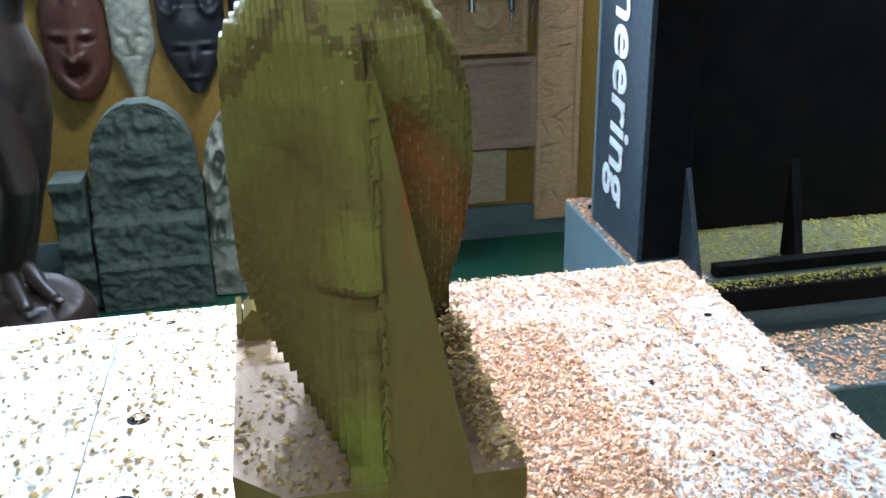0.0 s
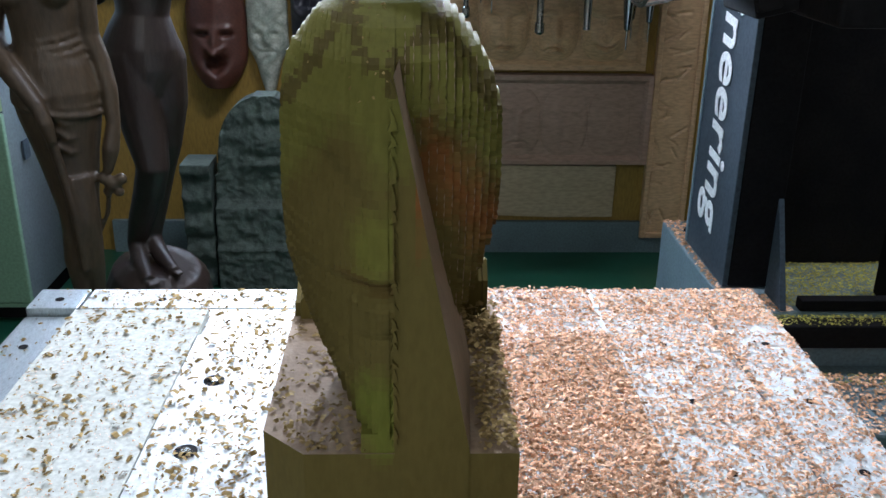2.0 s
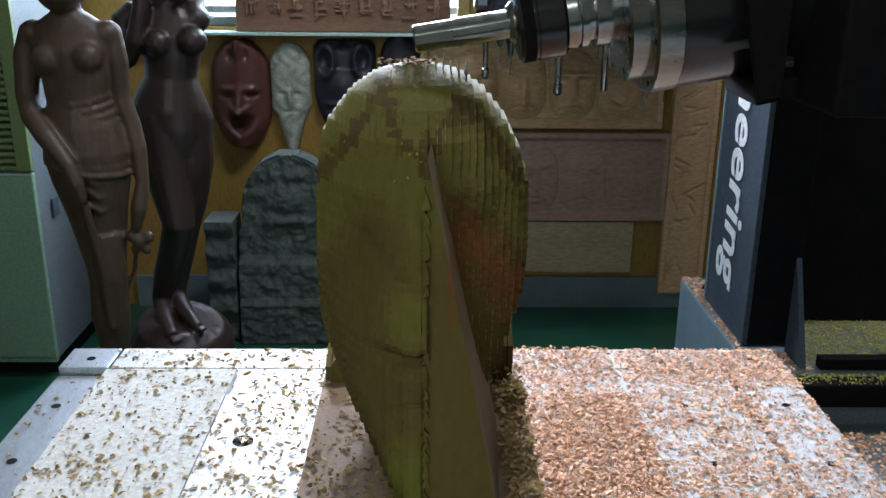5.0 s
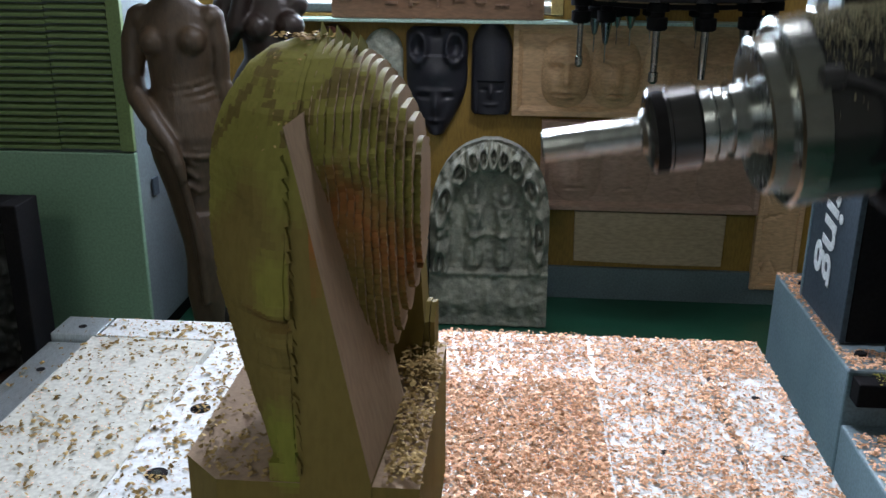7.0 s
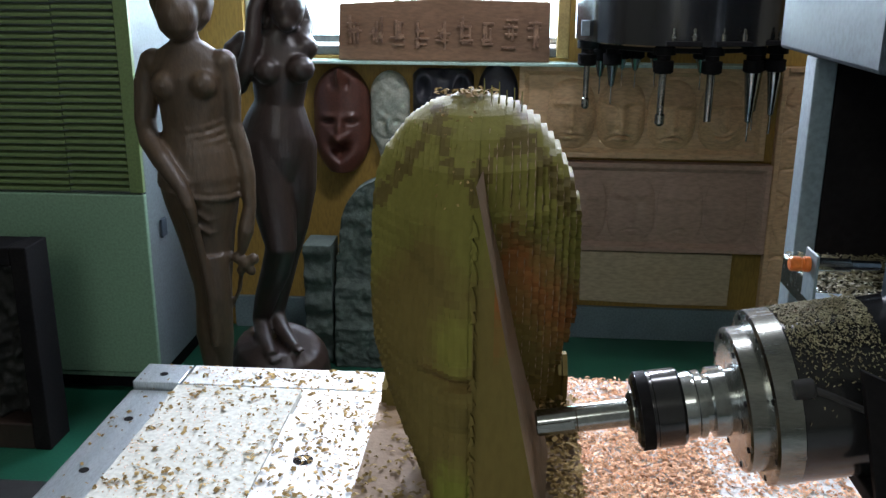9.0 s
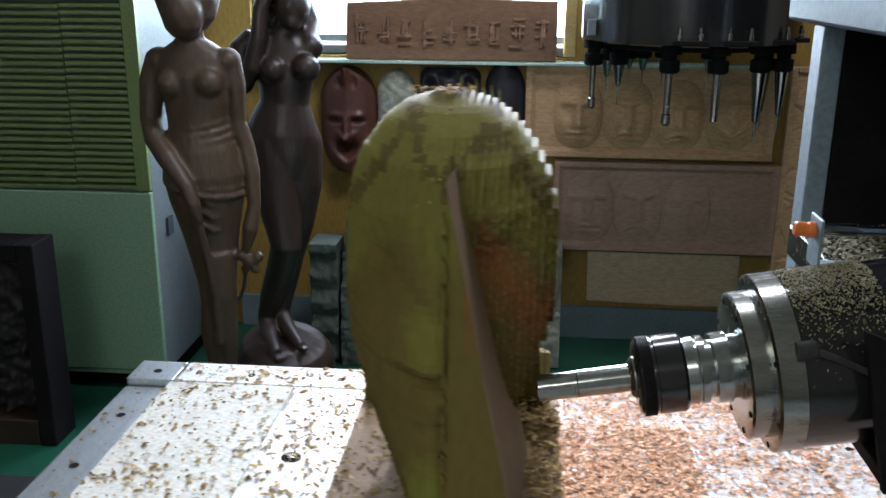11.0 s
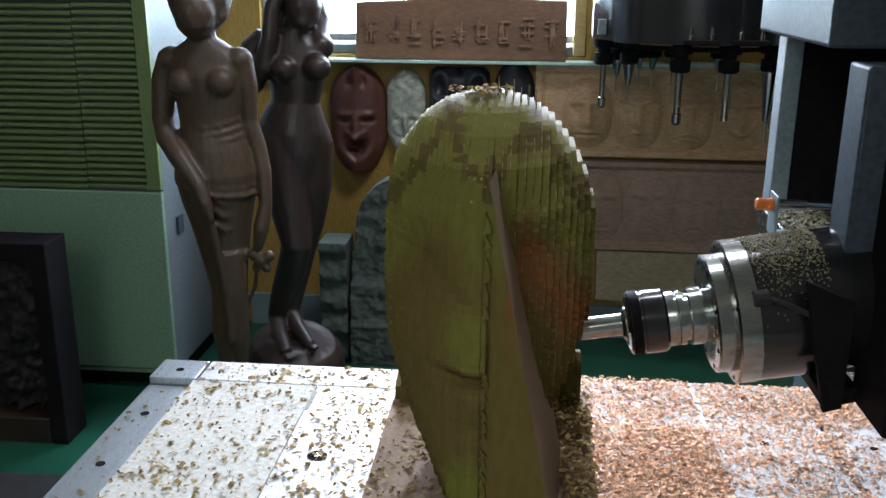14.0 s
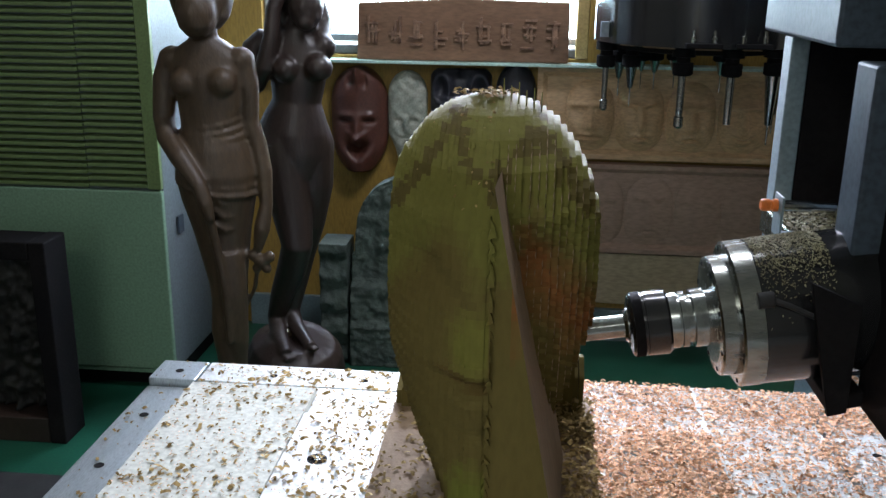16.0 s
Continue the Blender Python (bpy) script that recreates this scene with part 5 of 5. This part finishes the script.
    add("rear_stub", [(-0.028, 0.77), (0.0, 0.77), (0.008, 0.83), (0.004, 0.90), (-0.03, 0.90)], -0.09, -0.035, "y")
    # thin fins that the cutter left on the crown and burrs along the seam
    for k in range(6):
        x = -0.073 + 0.0066 * k
        h = (0.016, 0.010, 0.013, 0.006, 0.008, 0.005)[k]
        add("crown_fin", [(-0.20 + 0.006 * k, 1.122 - 0.003 * k), (-0.13, 1.124), (-0.15, 1.130 + h * 0.5), (-0.172, 1.134 + h), (-0.185, 1.130 + h * 0.2)], x, x + 0.0008, "x")
    for k in range(24):
        z, u, v = 0.795 + 0.0118 * k + rnd.uniform(-0.005, 0.005), rnd.uniform(0.6, 1.5), rnd.uniform(0.5, 1.6)
        add("burr", [(-0.0738 - 0.0022 * u, z), (-0.0718 + 0.0015 * u, z + 0.002), (-0.0716, z + 0.008 * v), (-0.0730 - 0.0012 * u, z + 0.013 * v), (-0.0742, z + 0.006 * v)], -0.3250 - 0.004 * rnd.random(), -0.319, "y")
    return root


def loose_chips():
    rnd = random.Random(21)
    spots, stray = [], []

    def height(x, y):
        if BOARD_L[0] < x < BOARD_L[1] and y < BOARD_L[3]:
            return BOARD_L[4]
        if BOARD_R[0] < x < BOARD_R[1] and y < BOARD_R[3]:
            return BOARD_R[4]
        return 0.588 if x < -0.572 and y < 0.34 else 0.6
    while len(spots) < 42000:
        x, y = rnd.uniform(-0.64, 0.496), rnd.uniform(-0.55, 0.414)
        if x < -0.06:
            keep = 0.034 + 0.05 * max(0, noise.noise(Vector((x * 12, y * 12, 0)))) + (0.045 if x > -0.33 else 0)
            if x < -0.57:
                keep = 0.008
        elif x < 0.222:
            keep = 1.0 if y < 0.220 else 0.45
        elif x < 0.229:
            keep = 0.05
        elif x < 0.39:
            keep = 0.34 + 0.14 * noise.noise(Vector((x * 14, y * 14, 2))) + (0.2 if y > 0.3 else 0)
        else:
            keep = 0.20 + 0.14 * noise.noise(Vector((x * 16, y * 16, 9))) + (0.45 if y > 0.28 else 0) + (0.4 if x < 0.402 else 0)
        if rnd.random() > keep or (-0.185 < x < 0.028 and -0.323 < y < -0.028):
            continue
        z = height(x, y) + 0.001 + (rnd.random() ** 2) * (0.006 if -0.0 < x < 0.22 else 0.002)
        (stray if x < -0.06 else spots).append((Vector((x, y, z)), Vector((0, 0, 1)), (0.0024 + 0.0042 * rnd.random() ** 1.8) * (1.3 if x < -0.05 else 1.0)))
    for k in range(32000):
        x, y = rnd.uniform(-0.05, 0.496) if k % 5 else rnd.uniform(-0.56, 0.0), rnd.uniform(-0.5, 0.412)
        if -0.185 < x < 0.028 and -0.323 < y < -0.028:
            continue
        if 0.222 < x < 0.229 or (x > 0.229 and rnd.random() < 0.3):
            continue
        spots.append((Vector((x, y, height(x, y) + 0.0008)), Vector((0, 0, 1)), rnd.uniform(0.0009, 0.0022)))
    ob = part("table_chips", flakes(spots, rnd), M["chips"], None)
    tagged(ob, "loose pale wood chips strewn over the table", "wood chips", kind="stuff")
    # stray chips take the darker copy, as if seen against the light
    ob4 = part("stray_chips", flakes(stray, rnd), M["backlit_chips"], None)
    tagged(ob4, "scattered wood chips on the white boards, coloured as backlit", "wood chips", kind="stuff")
    # chips on the base of the block and on its crown
    spots = []
    for k in range(1480):
        if k < 650:
            x, y = -0.005 + 0.032 * rnd.random(), rnd.uniform(-0.318, -0.085)
            p = Vector((x, y, 0.7868 + 0.010 * rnd.random()))
        elif k < 850:
            x, y = -0.18 + 0.1 * rnd.random() ** 1.3, -0.318 + 0.16 * rnd.random() ** 1.6
            if x + y < -0.465:
                continue
            p = Vector((x, y, 0.7868 + 0.003 * rnd.random()))
        elif k < 1000:
            p = Vector((rnd.uniform(-0.18, -0.1), rnd.uniform(-0.28, -0.05), 0.7868))
        elif k < 1300:
            p = Vector((rnd.uniform(-0.012, 0.027), rnd.uniform(-0.14, -0.08), 0.788 + 0.022 * rnd.random()))
        elif k >= 1400:
            x, z = rnd.uniform(-0.155, -0.075), 1.132 - 0.07 * rnd.random() ** 1.5
            d = front_of(x - HEAD_X, z)
            if d is None:
                continue
            p = Vector((x, HEAD_Y - d - 0.001, z))
            spots.append((p, Vector((0, -0.5, 0.8)), rnd.uniform(0.0015, 0.0032)))
            continue
        else:
            p = Vector((HEAD_X + rnd.gauss(-0.004, 0.013), -0.172 + rnd.gauss(0, 0.012), 1.1355 + 0.003 * rnd.random()))
        spots.append((p, Vector((0, 0, 1)), rnd.uniform(0.0025, 0.006)))
    ob2 = part("block_chips", flakes(spots, rnd), M["backlit_chips"], None)
    tagged(ob2, "wood chips heaped on the carved block", "wood chips", kind="stuff")
    # chips on the column base and in the trays beside it
    spots, heap = [], []
    for k in range(12000):
        u, v = rnd.uniform(0.722, 1.5), rnd.uniform(0.764, 0.98)
        heap.append((Vector((u, v, 0.4062 + 0.03 * (v - 0.764) + 0.004 * rnd.random())), Vector((0, 0, 1)), rnd.uniform(0.002, 0.005)))
        u, v = rnd.uniform(0.64, 1.5), 0.735 - 0.09 * rnd.random() ** 2
        if k < 2500:
            heap.append((Vector((u, v, (0.3962 if v > 0.69 else 0.2862) + 0.004 * rnd.random())), Vector((0, 0, 1)), rnd.uniform(0.002, 0.005)))
    tagged(part("sawdust_heap", flakes(heap, rnd), M["sawdust"], None), "yellow green sawdust heaped on the machine base", "sawdust", kind="stuff")
    for k in range(5201):
        if k < 2200:
            p = Vector((rnd.uniform(0.595, 0.72), rnd.uniform(0.737, 1.288), 0.4062 + 0.002 * rnd.random()))
            if p.x > 0.609 and p.y > 0.828 and p.y < 1.137:
                continue
        else:
            p = Vector((rnd.uniform(0.595, 1.35), rnd.uniform(0.472, 0.688), 0.2862 + 0.004 * rnd.random()))
        spots.append((p, Vector((0, 0, 1)), rnd.uniform(0.004, 0.009)))
    ob3 = part("base_chips", flakes(spots, rnd), M["chips"], None)
    tagged(ob3, "wood chips on the machine base", "wood chips", kind="stuff")
    return ob, ob2, ob4


room()
wall_panels()
masks()
stones()
statues()
cabinet()
column()
carousel()
machine_bed()
floor_mat()
TABLE_THING = table()
BLOCK = carved_block()
CHIPS, BLOCK_CHIPS, STRAY = loose_chips()
SPINDLE = spindle()


def flying_chips():
    """Chips that lie on the table until the cutter throws them up beside the block."""
    out = []
    for k in range(len(THROWN)):
        rnd = random.Random(50 + k)
        bm = bmesh.new()
        tube(bm, [(-0.006, 0, 0, 0.0022, 0.0006), (-0.002, 0.0, 0.0012, 0.0030, 0.0007), (0.002, 0.0005, 0.0014, 0.0026, 0.0007), (0.006, 0, 0.0002, 0.0014, 0.0005)], 6)
        ob = part("thrown_chip", bm, M["chips"], None)
        tagged(ob, "single curled wood chip thrown off by the cutter", "wood chip", "thrown wood chips")
        out.append(ob)
    return out


THROWN = [(14.5, -0.061, 1.083), (14.5, -0.053, 1.103), (14.5, -0.039, 1.05), (14.5, -0.029, 1.035), (14.5, -0.044, 1.035), (14.5, -0.013, 1.053), (14.5, -0.023, 1.066), (14.5, 0.009, 1.027),
          (14.5, -0.009, 1.01), (14.5, -0.029, 0.996), (14.5, -0.016, 0.98), (14.5, 0.03, 0.97), (14.5, 0.044, 0.958), (14.5, -0.017, 0.952), (14.5, 0.0, 1.082), (14.5, -0.075, 1.113),
          (15.5, -0.050, 1.02), (15.5, -0.030, 1.03), (15.5, 0.005, 1.015), (15.5, -0.025, 0.985), (15.5, -0.055, 0.965), (15.5, -0.045, 0.945), (15.5, -0.030, 0.89), (15.5, -0.06, 0.90)]
FLYING = flying_chips()


def motions():
    # the table slides along x with the block and its chips
    slide = [(0.0, 0.0), (5.65, 0.0), (5.8, -0.028), (6.0, -0.0903), (6.1, -0.122), (6.2, -0.146), (6.3, -0.156), (6.5, -0.1587), (7.0, -0.1837), (7.5, -0.2098),
             (7.8, -0.2110), (8.0, -0.1885), (8.2, -0.133), (8.3, -0.102), (8.4, -0.080), (8.5, -0.0710), (9.0, -0.0704), (10.9, -0.0690), (11.1, -0.110), (11.3, -0.185),
             (11.5, -0.2144), (12.0, -0.2211), (12.5, -0.2212), (12.65, -0.2190), (12.8, -0.190), (13.0, -0.1344), (13.15, -0.098), (13.3, -0.079), (13.5, -0.0707),
             (14.0, -0.0685), (14.5, -0.0682), (15.0, -0.0690), (15.5, -0.0682), (16.0, -0.0682)]
    for ob in (TABLE_THING, BLOCK, CHIPS, BLOCK_CHIPS, STRAY):
        walk(ob, [(t, pose(x, 0, 0)) for t, x in slide])
    for k, (ob, (t, x, z)) in enumerate(zip(FLYING, THROWN)):
        rnd = random.Random(90 + k)
        rx, ry, y = rnd.uniform(0.06, 0.22), rnd.uniform(-0.20, 0.15), -0.06
        turn = rnd.uniform(0, 360)
        rows = [(s, pose(rx + d, ry, 0.6185, 0, 0, turn)) for s, d in slide if s <= t - 0.35]
        d = -0.063
        rows += [(t - 0.2, pose((rx + d + x) / 2, (ry + y) / 2, z - 0.06, 40, 10, turn + 30)), (t, pose(x, y, z, 60, 50, turn + 60)),
                 (t + 0.17, pose(x + 0.03, y - 0.03, z - 0.04, 20, 80, turn + 110)), (t + 0.4, pose(rx + 0.04 + d, ry - 0.04, 0.6185, 0, 0, turn + 150)), (16.0, pose(rx + 0.04 + d, ry - 0.04, 0.6185, 0, 0, turn + 150))]
        walk(ob, rows)
    # the spindle rises, lowers and travels in depth
    ride = [(0.0, 0.018, 0.065, 0.290), (1.5, 0.018, 0.065, 0.290), (2.0, 0.018, 0.065, 0.298), (3.0, 0.003, 0.065, 0.306), (5.5, 0.009, 0.065, 0.293), (5.8, 0.014, 0.060, 0.296), (6.0, 0.018, 0.050, 0.308),
            (6.2, 0.022, 0.041, 0.335), (6.5, 0.025, 0.03, 0.345), (6.7, 0.025, 0.024, 0.289), (7.0, 0.025, 0.014, 0.195), (7.2, 0.026, 0.008, 0.118), (7.5, 0.027, 0.002, 0.052),
            (8.0, 0.032, 0.008, 0.017), (8.5, 0.006, -0.003, 0.0), (9.0, 0.0, 0.0, 0.0), (9.6, 0.0, 0.0, 0.002), (10.6, 0.004, 0.004, 0.02), (11.3, 0.016, 0.012, 0.035),
            (11.5, 0.018, 0.019, 0.037), (12.0, 0.017, 0.076, 0.036), (12.5, 0.018, 0.198, 0.033), (13.0, 0.013, 0.194, 0.019), (13.5, 0.0, 0.187, 0.008), (14.0, 0.002, 0.186, 0.006),
            (14.5, 0.003, 0.176, 0.0), (15.0, 0.001, 0.186, 0.001), (15.5, 0.001, 0.172, 0.005), (16.0, 0.0, 0.181, 0.012)]
    walk(SPINDLE, [(t, pose(-0.009 + x, -0.25 + y, 0.877 + z)) for t, x, y, z in ride])


motions()
